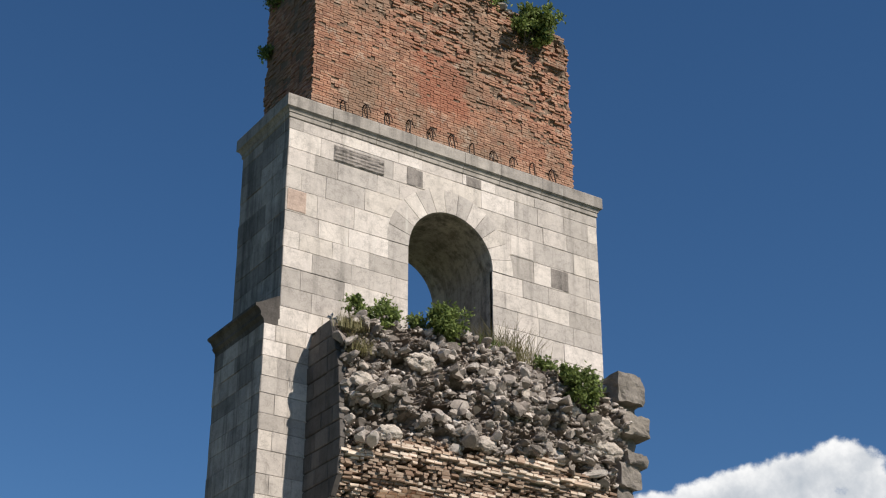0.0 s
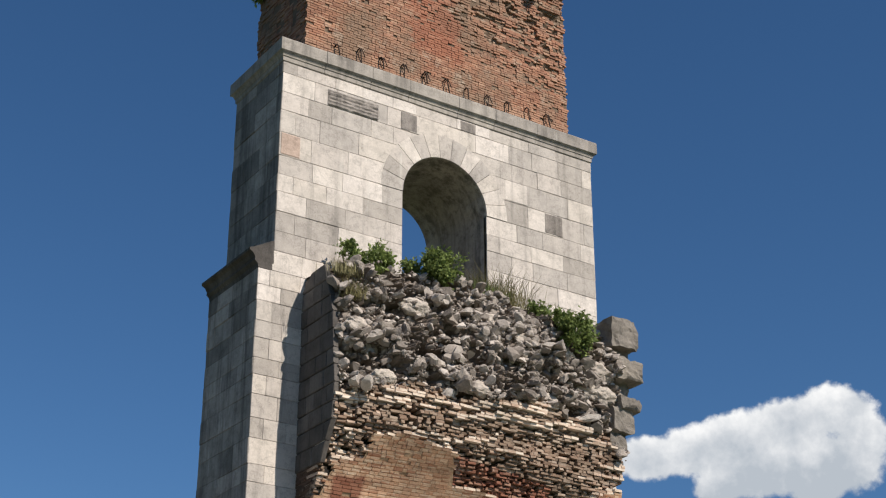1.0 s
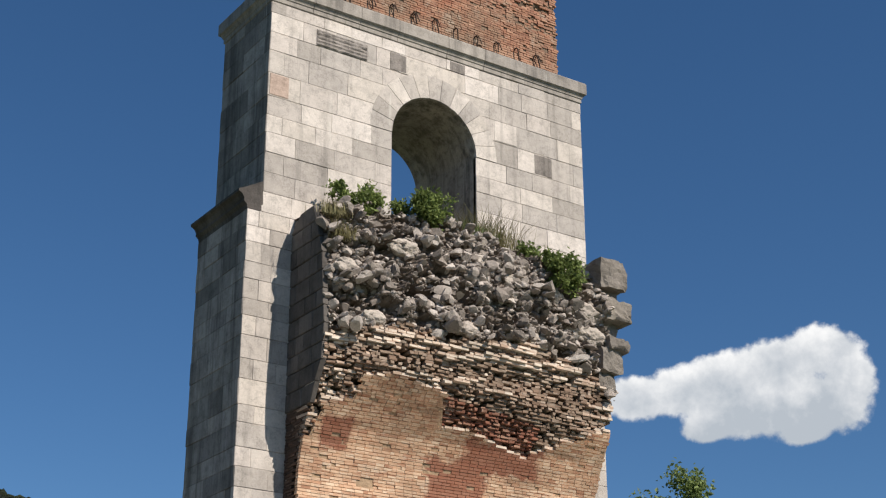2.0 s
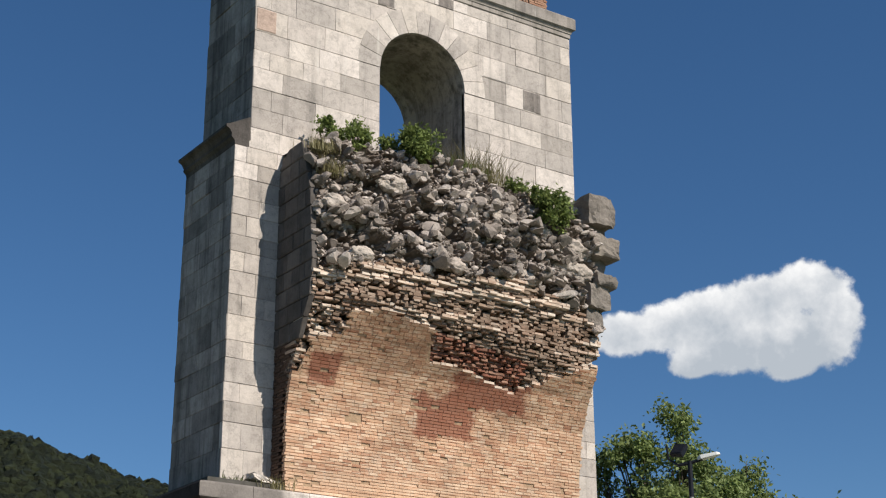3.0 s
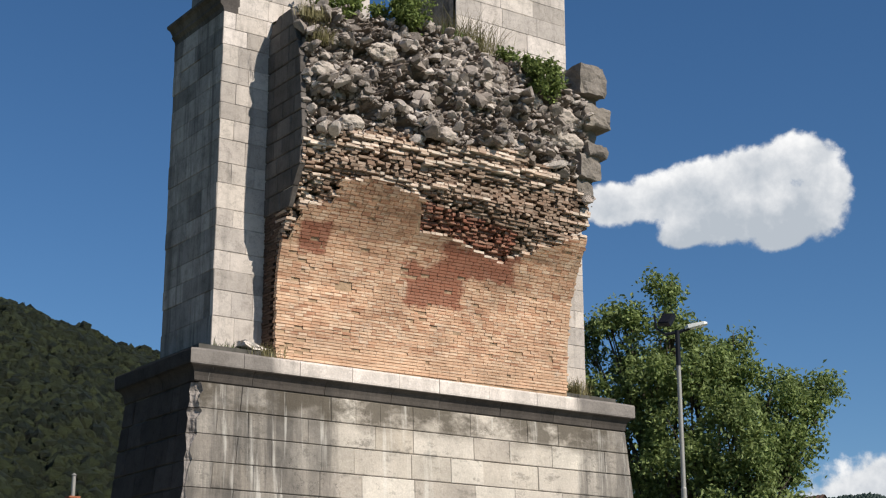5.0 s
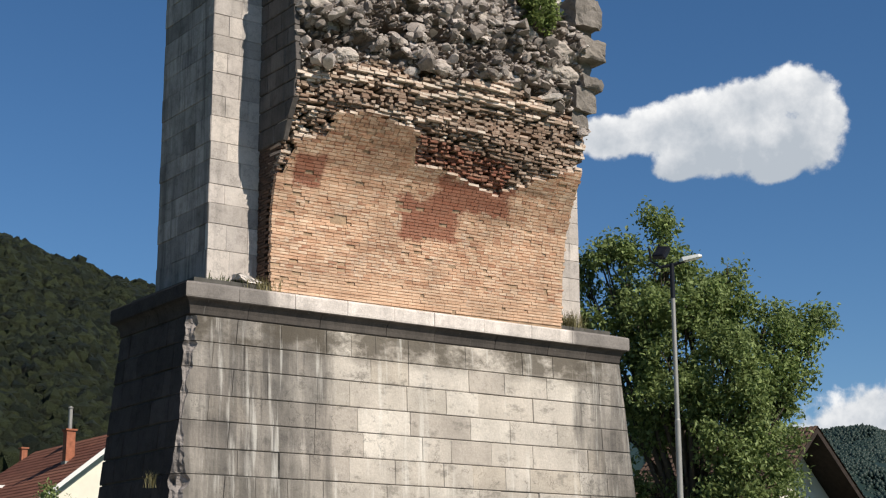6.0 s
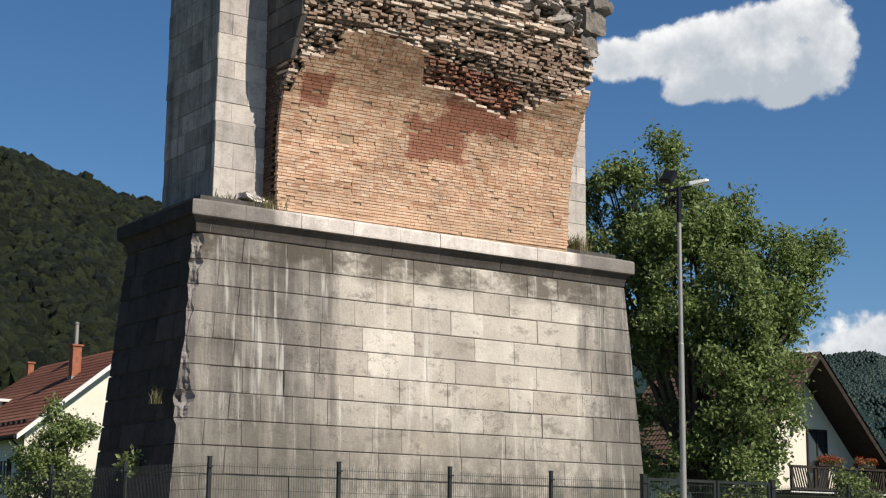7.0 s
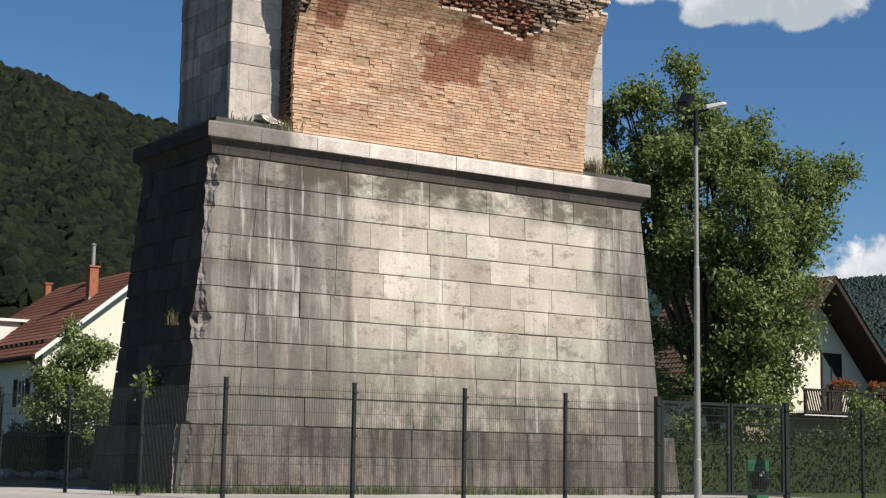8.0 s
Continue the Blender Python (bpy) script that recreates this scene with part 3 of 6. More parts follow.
def corner_stone(parent, z0, z1, half, front_y, run, mat, seed):
    """A corner stone whose outer edge is broken away unevenly."""
    n, v, f = 12, [], []
    for j in range(n + 1):
        z = z0 + 0.008 + (z1 - z0 - 0.016) * j / n
        c = chip(z)
        x, y = -half(z) - 0.008, front_y(z) - 0.008
        ring_ = [(x + run - 0.003, y + 0.3, z), (x + run - 0.003, y, z)]
        for k in range(6):
            t = k / 5
            dent = 0.0 if k in (0, 5) else c * (0.10 + 0.24 * noise.noise(Vector((k * 1.3, z * 4.0, 7.0))) + 0.12 * noise.noise(Vector((k * 2.9, z * 10.0, 3.0))))
            ring_.append((x + c * (1 - t) + dent, y + c * 0.9 * t + dent, z))
        ring_ += [(x, y + 0.62, z), (x + 0.3, y + 0.62, z)]
        v += ring_
    w_ = len(v) // (n + 1)
    for j in range(n):
        for k in range(w_):
            f.append((j * w_ + k, (j + 1) * w_ + k, (j + 1) * w_ + (k + 1) % w_, j * w_ + (k + 1) % w_))
    f += [tuple(range(w_)), tuple(reversed(range(n * w_, (n + 1) * w_)))]
    me = mesh_of("corner_stone", v, f, mat)
    me.materials.append(BROKENEDGE)
    me.materials.append(SHADECRUST)
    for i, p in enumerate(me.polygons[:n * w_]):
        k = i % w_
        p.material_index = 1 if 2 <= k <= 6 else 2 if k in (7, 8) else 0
    piece("corner_stone", me, parent)


for z0, z1 in zip(BASE_Z[:-1], BASE_Z[1:]):
    corner_stone(base, z0, z1, base_half, base_front, corner_run((z0 + z1) / 2), BASESTONE, z0 * 3.3)
for k, course in enumerate(zip(BASE_Z[:-1], BASE_Z[1:])):
    reach = corner_run(sum(course) / 2)
    ashlar(base, course, lambda z: -base_half(z) + reach, base_half, lambda u, z, d: (u, base_front(z) - d, z), 1.12, BASESTONE, 11 + 7 * k, gap=0.017, chips=0.05, chamfer=0.011, depth=0.27, upright=0.3, spread=(0.45, 1.6))
# The left side takes the near-black stone that has shade in its colour.
ashlar(base, BASE_Z, lambda z: base_front(z) + 0.62, base_back, lambda u, z, d: (-base_half(z) - d, u, z), 1.0, SHADECRUST, 12, gap=0.024, chips=0.06, chamfer=0.02, depth=0.27)
ashlar(base, BASE_Z, base_front, base_back, lambda u, z, d: (base_half(z) + d, u, z), 1.0, BASESTONE, 13, gap=0.024, depth=0.27)
PLINTH_Z = [-0.3, 0.16, 0.78, 1.41]
for z0, z1 in zip(PLINTH_Z[:-1], PLINTH_Z[1:]):
    corner_stone(base, z0, z1, plinth_half, plinth_front, 0.8, PLINTHSTONE, z0 * 2.1 + 9)
ashlar(base, PLINTH_Z, lambda z: -plinth_half(z) + 0.8, plinth_half, lambda u, z, d: (u, plinth_front(z) - d, z), 1.5, PLINTHSTONE, 14, gap=0.010, chamfer=0.013, chips=0.14, upright=0.3)
ashlar(base, PLINTH_Z, lambda z: plinth_front(z) + 0.62, lambda z: 4.2, lambda u, z, d: (-plinth_half(z) - d, u, z), 1.2, SHADECRUST, 15, gap=0.02, chamfer=0.025, chips=0.12, upright=0.3)


def moulded(parent, name, outline, corner_a, corner_b, to_world, length, mat, seed, mitre=(1, 1), gap=0.012):
    """Stones with one moulded outline [(out, z), ...] along a wall from corner_a to corner_b, mitred at the corners."""
    rng = random.Random(seed)
    cuts, u = [corner_a], corner_a + length * rng.uniform(0.8, 1.1)
    while u < corner_b - 0.5 * length:
        cuts.append(u)
        u += length * rng.uniform(0.8, 1.25)
    cuts.append(corner_b)
    n = len(outline)
    for i, (a, b) in enumerate(zip(cuts[:-1], cuts[1:])):
        first, last = i == 0, i == len(cuts) - 2
        s = rng.uniform(-0.006, 0.008)
        v = []
        for out, z in outline:
            v.append(to_world(a - out * mitre[0] if first else a + gap / 2, z, out + s))
        for out, z in outline:
            v.append(to_world(b + out * mitre[1] if last else b - gap / 2, z, out + s))
        f = [(k, n + k, n + (k + 1) % n, (k + 1) % n) for k in range(n)]
        f += [tuple(range(n)), tuple(reversed(range(n, 2 * n)))]
        piece(name, mesh_of(name, v, f, mat), parent)


# the ledge on the base, hollowed below, its top sloped up to the shaft
ledge = Pile().box(-5.9, 5.9, 0.35, 3.6, 7.15, 8.02).part("ledge", DARKJOINT, pier, "moulded limestone ledge, washed pale below the brickwork")
hollow = [(0.02 + 0.17 * (1 - math.cos(t)), 7.19 + 0.30 * math.sin(t)) for t in [radians(a) for a in (0, 18, 36, 54, 72, 90)]]
LEDGE = [(-0.55, 7.17), (0.0, 7.17)] + hollow + [(0.205, 7.51), (0.212, 7.55), (0.212, 7.80), (0.195, 7.835), (-0.75, 8.10), (-0.75, 7.17)]
SLAB = [(0.10, 7.505)] + LEDGE[8:-1] + [(-0.75, 7.505)]
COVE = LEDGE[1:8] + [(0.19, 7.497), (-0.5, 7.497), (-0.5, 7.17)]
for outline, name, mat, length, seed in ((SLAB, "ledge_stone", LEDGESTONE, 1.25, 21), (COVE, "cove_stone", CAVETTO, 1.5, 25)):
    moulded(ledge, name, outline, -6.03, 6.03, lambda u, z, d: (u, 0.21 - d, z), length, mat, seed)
    moulded(ledge, name, outline, 0.21, 3.78, lambda u, z, d: (-6.03 - d, u, z), length, SHADECRUST, seed + 1)
    moulded(ledge, name, outline, 0.21, 3.78, lambda u, z, d: (6.03 + d, u, z), length, mat, seed + 2)
    moulded(ledge, name, outline, -6.03, 6.03, lambda u, z, d: (u, 3.78 + d, z), 2.0, mat, seed + 3)

# the shaft: wide below the shoulder, narrower above, with an arched passage through it
ARCH_X, ARCH_R, ARCH_Z, RING = 0.06, 1.33, 19.37, 2.0
shaft = Pile()
shaft.box(XC - LOW_X + 0.03, XC + LOW_X - 0.03, FRONT + 0.03, BACK - 0.03, 7.9, 16.6)
shaft.box(XC - UP_X + 0.03, ARCH_X - ARCH_R - 0.01, FRONT + 0.03, BACK - 0.03, 16.5, 22.3)
shaft.box(ARCH_X + ARCH_R + 0.01, XC + UP_X - 0.03, FRONT + 0.03, BACK - 0.03, 16.5, 22.3)
turns = 28
top_v, top_f = [], []
for i in range(turns + 1):
    t = math.pi * i / turns
    x, z = ARCH_X - (ARCH_R + 0.01) * math.cos(t), ARCH_Z + (ARCH_R + 0.01) * math.sin(t)
    for y in (FRONT + 0.03, BACK - 0.03):
        top_v += [(x, y, z), (x, y, 22.3)]
for i in range(turns):
    a, b = 4 * i, 4 * (i + 1)
    top_f += [(a, b, b + 1, a + 1), (a + 2, a + 3, b + 3, b + 2), (a + 1, b + 1, b + 3, a + 3)]
shaft.add(top_v, top_f)
shaft = shaft.part("shaft", DARKJOINT, pier, "tall shaft of dressed grey limestone with an arched passage")

# lining of the passage
lining = Pile()
lv, lf = [], []
for i in range(turns + 3):
    if i == 0:
        x, z = ARCH_X - ARCH_R, 16.4
    elif i == turns + 2:
        x, z = ARCH_X + ARCH_R, 16.4
    else:
        t = math.pi * (i - 1) / turns
        x, z = ARCH_X - ARCH_R * math.cos(t), ARCH_Z + ARCH_R * math.sin(t)
    for j in range(13):
        y = FRONT + 0.04 + (BACK - FRONT + 0.26) * j / 12
        k = 0.0 if j in (0, 12) or i in (0, turns + 2) else max(0.0, 0.05 * fractal(x * 2, y * 2, z * 2))
        lv.append((x + k * (ARCH_X - x), y, z - k))
for i in range(turns + 2):
    for j in range(12):
        lf.append((i * 13 + j, (i + 1) * 13 + j, (i + 1) * 13 + j + 1, i * 13 + j + 1))
lining.add(lv, lf).part("arch_lining", SOFFIT, pier, "stained rendered underside of the arched passage", smooth=False)

back_ring = Pile().box(ARCH_X - RING, ARCH_X - ARCH_R - 0.005, BACK, BACK + 0.30, 16.3, ARCH_Z).box(ARCH_X + ARCH_R + 0.005, ARCH_X + RING, BACK, BACK + 0.30, 16.3, ARCH_Z)
for i in range(turns):
    t0, t1 = math.pi * i / turns, math.pi * (i + 1) / turns
    q = [(ARCH_X - r * math.cos(t), y, ARCH_Z + r * math.sin(t)) for y in (BACK, BACK + 0.30) for r, t in ((ARCH_R + 0.005, t0), (RING, t0), (RING, t1), (ARCH_R + 0.005, t1))]
    back_ring.add(q, list(BOX))
back_ring.part("arch_surround", SIDESTONE, pier, "raised stone surround on the far face of the passage")

front = lambda u, z, d: (u, FRONT - d, z)
LOW_Z = [7.98, 8.85, 9.45, 9.92, 10.37, 10.94, 11.36, 11.97, 12.46, 13.03, 13.51, 13.92, 14.43, 14.86, 15.37, 15.78, 16.20]
UP_Z = [16.20, 16.74, 17.28, 17.82, 18.36, 18.84, 19.37, 20.02, 20.66, 21.18, 21.74, 22.06]
ashlar(shaft, LOW_Z, lambda z: XC - LOW_X, lambda z: -3.7, front, 0.85, LIMESTONE, 31, chips=0.02)
ashlar(shaft, LOW_Z, lambda z: 3.6, lambda z: XC + LOW_X, front, 0.85, LIMESTONE, 32)
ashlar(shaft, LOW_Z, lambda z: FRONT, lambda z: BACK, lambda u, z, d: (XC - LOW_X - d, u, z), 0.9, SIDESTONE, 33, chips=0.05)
ashlar(shaft, LOW_Z, lambda z: FRONT, lambda z: BACK, lambda u, z, d: (XC + LOW_X + d, u, z), 0.9, LIMESTONE, 34)


def jamb(z, side):
    h = (RING - 0.09) ** 2 - (z - ARCH_Z) ** 2
    return ARCH_X + side * math.sqrt(max(h, 0.0))


split = UP_Z.index(21.18)
spring = UP_Z.index(19.37)
for zs, wl_, wr_, seed in ((UP_Z[1:spring + 1], lambda z: ARCH_X - ARCH_R, lambda z: ARCH_X + ARCH_R, 35), (UP_Z[spring:split + 1], lambda z: jamb(z, -1), lambda z: jamb(z, 1), 135)):
    ashlar(shaft, zs, lambda z: XC - UP_X, wl_, front, 1.0, LIMESTONE, seed)
    ashlar(shaft, zs, wr_, lambda z: XC + UP_X, front, 1.0, LIMESTONE, seed + 1)
ashlar(shaft, [16.20, 16.74], lambda z: XC - UP_X - 0.04, lambda z: XC + UP_X + 0.04, front, 0.9, LIMESTONE, 37)
ashlar(shaft, UP_Z[split:], lambda z: XC - UP_X, lambda z: XC + UP_X, front, 1.05, LIMESTONE, 38, chips=0.04)
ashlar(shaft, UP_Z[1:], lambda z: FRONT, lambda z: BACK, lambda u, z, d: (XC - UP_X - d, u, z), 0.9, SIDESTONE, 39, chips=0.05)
ashlar(shaft, UP_Z[1:], lambda z: FRONT, lambda z: BACK, lambda u, z, d: (XC + UP_X + d, u, z), 0.9, LIMESTONE, 40)

# sloped shoulder stones at the sides
SHOULDER = [(-0.38, 16.99), (0.14, 16.70), (0.25, 16.66), (0.24, 16.60), (0.15, 16.55), (0.09, 16.45), (0.10, 16.38), (0.02, 16.30), (0.0, 16.20), (-0.42, 16.20)]
# Left ones take the shade-darkened stone, right ones the plain cornice stone.
moulded(shaft, "shoulder_stone", SHOULDER, FRONT - 0.012, BACK, lambda u, z, d: (XC - LOW_X - d, u, z), 1.1, SHADESTONE, 41, (0, 0))
moulded(shaft, "shoulder_stone", SHOULDER, FRONT - 0.012, BACK, lambda u, z, d: (XC + LOW_X + d, u, z), 1.1, CORNICESTONE, 42, (0, 0))

# ring of wedge stones round the passage
rng = random.Random(43)
count = 13
for i in range(count):
    t0, t1 = math.pi * i / count, math.pi * (i + 1) / count
    g = 0.006
    v = []
    for d in (-0.1, 0.022 + rng.uniform(-0.004, 0.006)):
        for r, t in ((ARCH_R, t0 + g / ARCH_R), (RING, t0 + g / RING), (RING, (t0 + t1) / 2), (RING, t1 - g / RING), (ARCH_R, t1 - g / ARCH_R), (ARCH_R, (t0 + t1) / 2)):
            v.append(front(ARCH_X - r * math.cos(t), ARCH_Z + r * math.sin(t), d))
    f = [(0, 1, 2, 5), (5, 2, 3, 4), (6, 11, 8, 7), (11, 10, 9, 8)] + [(k, 6 + k, 6 + (k + 1) % 6, (k + 1) % 6) for k in range(6)]
    piece("wedge_stone", mesh_of("wedge_stone", v, f, LIMESTONE), shaft)

# cornice at the head of the shaft
cornice = Pile().box(XC - UP_X + 0.05, XC + UP_X - 0.05, FRONT + 0.05, BACK - 0.05, 22.0, 22.80).part("cornice", DARKJOINT, pier, "projecting grey limestone cornice")
CORN = [(0.0, 22.06), (0.035, 22.08), (0.035, 22.19), (0.06, 22.21), (0.06, 22.235), (0.075, 22.26), (0.10, 22.30), (0.15, 22.33), (0.15, 22.66), (0.13, 22.69), (-0.5, 22.86), (-0.5, 22.06)]
moulded(cornice, "cornice_stone", CORN, XC - UP_X, XC + UP_X, front, 1.35, CORNICESTONE, 51)
moulded(cornice, "cornice_stone", CORN, FRONT, BACK, lambda u, z, d: (XC - UP_X - d, u, z), 1.3, CORNICESTONE, 52)
moulded(cornice, "cornice_stone", CORN, FRONT, BACK, lambda u, z, d: (XC + UP_X + d, u, z), 1.3, CORNICESTONE, 53)
moulded(cornice, "cornice_stone", CORN, XC - UP_X, XC + UP_X, lambda u, z, d: (u, BACK + d, z), 1.6, CORNICESTONE, 54)

# ---------------------------------------------------------------- the broken arch on the front of the shaft
SX0, SX1 = -4.05, 4.10
PROFILE_L = [(7.8, 0.30), (8.8, 0.36), (9.8, 0.32), (10.55, 0.16), (11.4, -0.21), (12.2, -0.67), (13.1, -0.72), (14.3, -0.58), (15.5, -0.36), (16.3, -0.05)]
PROFILE_R = [(7.8, 0.08), (9.2, -0.01), (10.2, -0.17), (11.0, -0.50), (11.6, -0.84), (12.3, -1.02), (13.6, -0.90), (14.2, -0.95), (15.2, -1.0), (16.3, -0.70)]


def arch_face(x, z):
    k = (x - SX0) / (SX1 - SX0)
    y = lerp(PROFILE_L, z) * (1 - k) + lerp(PROFILE_R, z) * k
    swell = math.sin(math.pi * min(max(k, 0), 1)) * lerp([(10.9, 0.0), (11.6, 0.16), (12.6, 0.50), (13.4, 0.46), (15.0, 0.26), (16.2, 0.0)], z)
    return y - swell


def relief(x, z):
    """Lumps and hollows of the broken fill, outwards."""
    crag = 1.0 - 2.0 * abs(fractal(x * 1.5, z * 2.3, 4.1))
    return 0.30 * fractal(x * 1.1, z * 1.5, 2.0) + 0.22 * crag - 0.13 + 0.13 * fractal(x * 3.4, z * 4.8, 6.6)


def top_line(x):
    """The ragged crest of the stub."""
    return lerp([(SX0, 16.25), (-3.0, 16.45), (-1.2, 16.65), (0.6, 16.5), (2.4, 16.1), (3.3, 16.0), (SX1, 16.1)], x) + 0.12 * fractal(x * 2.1, 3.3)


def intact_top(x):
    """Upper limit of the unbroken brick skin."""
    return lerp([(SX0, 10.3), (-3.85, 10.7), (-3.72, 11.35), (-3.05, 11.45), (-2.98, 11.95), (-2.2, 12.05), (-0.85, 11.85), (-0.72, 11.2), (0.4, 11.1), (1.6, 10.85), (1.85, 10.82), (2.5, 11.15), (SX1, 11.75)], x) + 0.06 * fractal(x * 3, 7.0)


def rubble_foot(x):
    """Where the brick courses end and the rubble fill begins."""
    return lerp([(SX0, 12.75), (-3.6, 13.0), (-2.1, 13.25), (-0.8, 13.1), (1.5, 13.4), (3.4, 13.0), (SX1, 12.5)], x) + 0.10 * fractal(x * 1.6, 9.0)


nx, nz = 230, 210
cv, cf = [], []
for j in range(nz + 1):
    for i in range(nx + 1):
        x = SX0 + 0.03 + (SX1 - SX0 - 0.06) * i / nx
        z = 10.2 + (top_line(x) - 0.12 - 10.2) * j / nz
        rough_k = lerp([(10.2, 0.0), (12.0, 0.6), (13.0, 1.0)], z)
        y = arch_face(x, z) + 0.05 + 0.05 * rough_k - rough_k * lerp([(12.3, 0.0), (13.0, 1.0)], z) * min(1.0, (x - SX0) / 0.6) * relief(x, z) + lerp([(10.5, 0.0), (11.1, 0.34), (12.6, 0.50), (13.0, 0.22), (13.3, 0.0)], z) + rough_k * (0.12 * fractal(x * 6, z * 8, 1.0, 4) + 0.07 * fractal(x * 17, z * 20, 4.0, 2))
        cv.append((x, min(y, 0.9), z))
w = nx + 1
for j in range(nz):
    for i in range(nx):
        cf.append((j * w + i, j * w + i + 1, (j + 1) * w + i + 1, (j + 1) * w + i))
k0 = len(cv)
for j in range(nz + 1):
    cv += [(SX0 + 0.03, 1.05, cv[j * w][2]), (SX1 - 0.03, 1.05, cv[j * w + nx][2])]
for j in range(nz):
    cf += [(j * w, (j + 1) * w, k0 + 2 * j + 2, k0 + 2 * j), (j * w + nx, k0 + 2 * j + 1, k0 + 2 * j + 3, (j + 1) * w + nx)]
k1 = len(cv)
for i in range(nx + 1):
    p = cv[nz * w + i]
    cv.append((p[0], 1.05, p[2] + 0.1))
for i in range(nx):
    cf.append((nz * w + i, nz * w + i + 1, k1 + i + 1, k1 + i))
stub = part("arch_stub", cv, cf, RUBBLEBED, pier, "broken arch springing of brick below and rubble above")

# brick skin: courses that follow the curve of the arch; above it the courses are broken off in steps
COURSE, LONG = 0.073, 0.225
rng = random.Random(61)
skin, broken, gloomy, reddish, low = Pile(), Pile(), Pile(), Pile(), []


def brick(x0, x1, y0, y1, z0, z1, back=0.12):
    """A brick whose face leans from y0 at its foot to y1 at its head."""
    return [(x0, y0 + back, z0), (x1, y0 + back, z0), (x1, y0, z0), (x0, y0, z0), (x0, y1 + back, z1), (x1, y1 + back, z1), (x1, y1, z1), (x0, y1, z1)], \
        [(0, 1, 2, 3), (4, 7, 6, 5), (3, 2, 6, 7), (0, 4, 5, 1), (0, 3, 7, 4), (1, 5, 6, 2)]


row, z = 0, 7.92
while z < 13.6:
    x = SX0 + rng.uniform(-0.02, 0.03) - (LONG / 2 if row % 2 else 0)
    while x < SX1:
        ln = LONG if rng.random() < 0.7 else LONG * 0.5
        a, b = max(x, SX0), min(x + ln, SX1 + rng.uniform(-0.05, 0.02))
        x += ln
        if b - a < 0.06:
            continue
        mid = (a + b) / 2
        lim = intact_top(mid)
        if z < lim:
            gone = noise.noise(Vector((mid * 1.1, z * 2.6, 8.0)))
            if rng.random() < 0.010 + 0.10 * max(0.0, gone - 0.25) or (mid < -3.1 and 8.05 < z < 8.4 and rng.random() < 0.3) or (abs(mid + 2.35) < 0.17 and abs(z - 9.72) < 0.10):
                continue
            eroded = max(0.0, noise.noise(Vector((mid * 0.55, z * 5.2, 2.5))) - 0.12)
            out = rng.uniform(-0.004, 0.003) - 0.03 * eroded - (rng.uniform(0.012, 0.035) if rng.random() < 0.035 else 0)
            sag = 0.02 * noise.noise(Vector((mid * 0.22, z * 0.2, 1.0)))
            j_ = rng.uniform(0.006, 0.011)
            v, f = brick(a - 0.002, b + 0.002, arch_face(mid, z) - out, arch_face(mid, z + COURSE) - out, z + j_ + sag, z + COURSE - rng.uniform(0.003, 0.008) + sag)
            if z < 8.75 and len(low) < 290:
                low.append((v, f))
            else:
                skin.add(v, f)
        elif z < rubble_foot(mid):
            layer = noise.noise(Vector((mid * 0.40, z * 2.4, 5.0)))
            crown_ = rubble_foot(mid) - z
            ring = (z - 11.0 - 0.05 * mid - 0.22 * noise.noise(Vector((mid * 0.5, 1.0, 3.0)))) / 0.25
            level = math.floor(ring)
            streak_ = noise.noise(Vector((mid * 0.38, level * 3.7, 9.0)))
            left_edge = mid < -3.2
            strip = ring - level < (0.58 if crown_ < 0.5 else 0.31) and (streak_ > -0.25 if crown_ < 0.5 else streak_ > 0.20) or z - lim < 0.08
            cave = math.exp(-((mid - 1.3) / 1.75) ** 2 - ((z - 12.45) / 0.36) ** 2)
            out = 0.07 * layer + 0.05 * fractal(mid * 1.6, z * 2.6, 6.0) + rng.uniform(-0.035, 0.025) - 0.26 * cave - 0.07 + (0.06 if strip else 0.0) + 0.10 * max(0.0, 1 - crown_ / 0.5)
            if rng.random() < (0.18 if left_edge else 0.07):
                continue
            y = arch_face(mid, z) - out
            # Strips that catch the sun take pale brick; shaded hollows take the dark one.
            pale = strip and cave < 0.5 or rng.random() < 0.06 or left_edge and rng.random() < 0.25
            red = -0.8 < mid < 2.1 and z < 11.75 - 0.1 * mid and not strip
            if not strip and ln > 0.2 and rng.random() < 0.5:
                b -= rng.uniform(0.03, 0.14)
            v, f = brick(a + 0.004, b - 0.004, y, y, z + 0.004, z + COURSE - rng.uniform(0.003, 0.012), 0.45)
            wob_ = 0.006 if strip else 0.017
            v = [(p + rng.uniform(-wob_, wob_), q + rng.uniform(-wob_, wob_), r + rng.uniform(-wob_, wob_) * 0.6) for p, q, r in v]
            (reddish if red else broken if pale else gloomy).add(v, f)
    z += COURSE
    row += 1
skin_ob = skin.part("brickwork", BRICK, stub, "yellow and red brick skin of the arch underside")
tagged(skin_ob, kind="stuff")
broken_ob = broken.part("broken_brickwork", BROKENBRICK, stub, "ragged stepped courses of broken pale brick")
tagged(broken_ob, kind="stuff")
tagged(reddish.part("broken_brickwork", REDBROKEN, stub, "dark red broken brick courses behind the lost skin"), kind="stuff")
tagged(gloomy.part("broken_brickwork", DARKBRICK, stub, "brown broken brick, darkened for the shade under the overhang"), kind="stuff")
bed_v, bed_f = [], []
for j in range(61):
    for i in range(61):
        x = SX0 + 0.015 + (SX1 - SX0 - 0.03) * i / 60
        z = 7.86 + (intact_top(x) - 7.86) * j / 60
        bed_v.append((x, arch_face(x, z) + 0.026 + 0.014 * max(0.0, fractal(x * 2.2, z * 5.0, 3.0)), z))
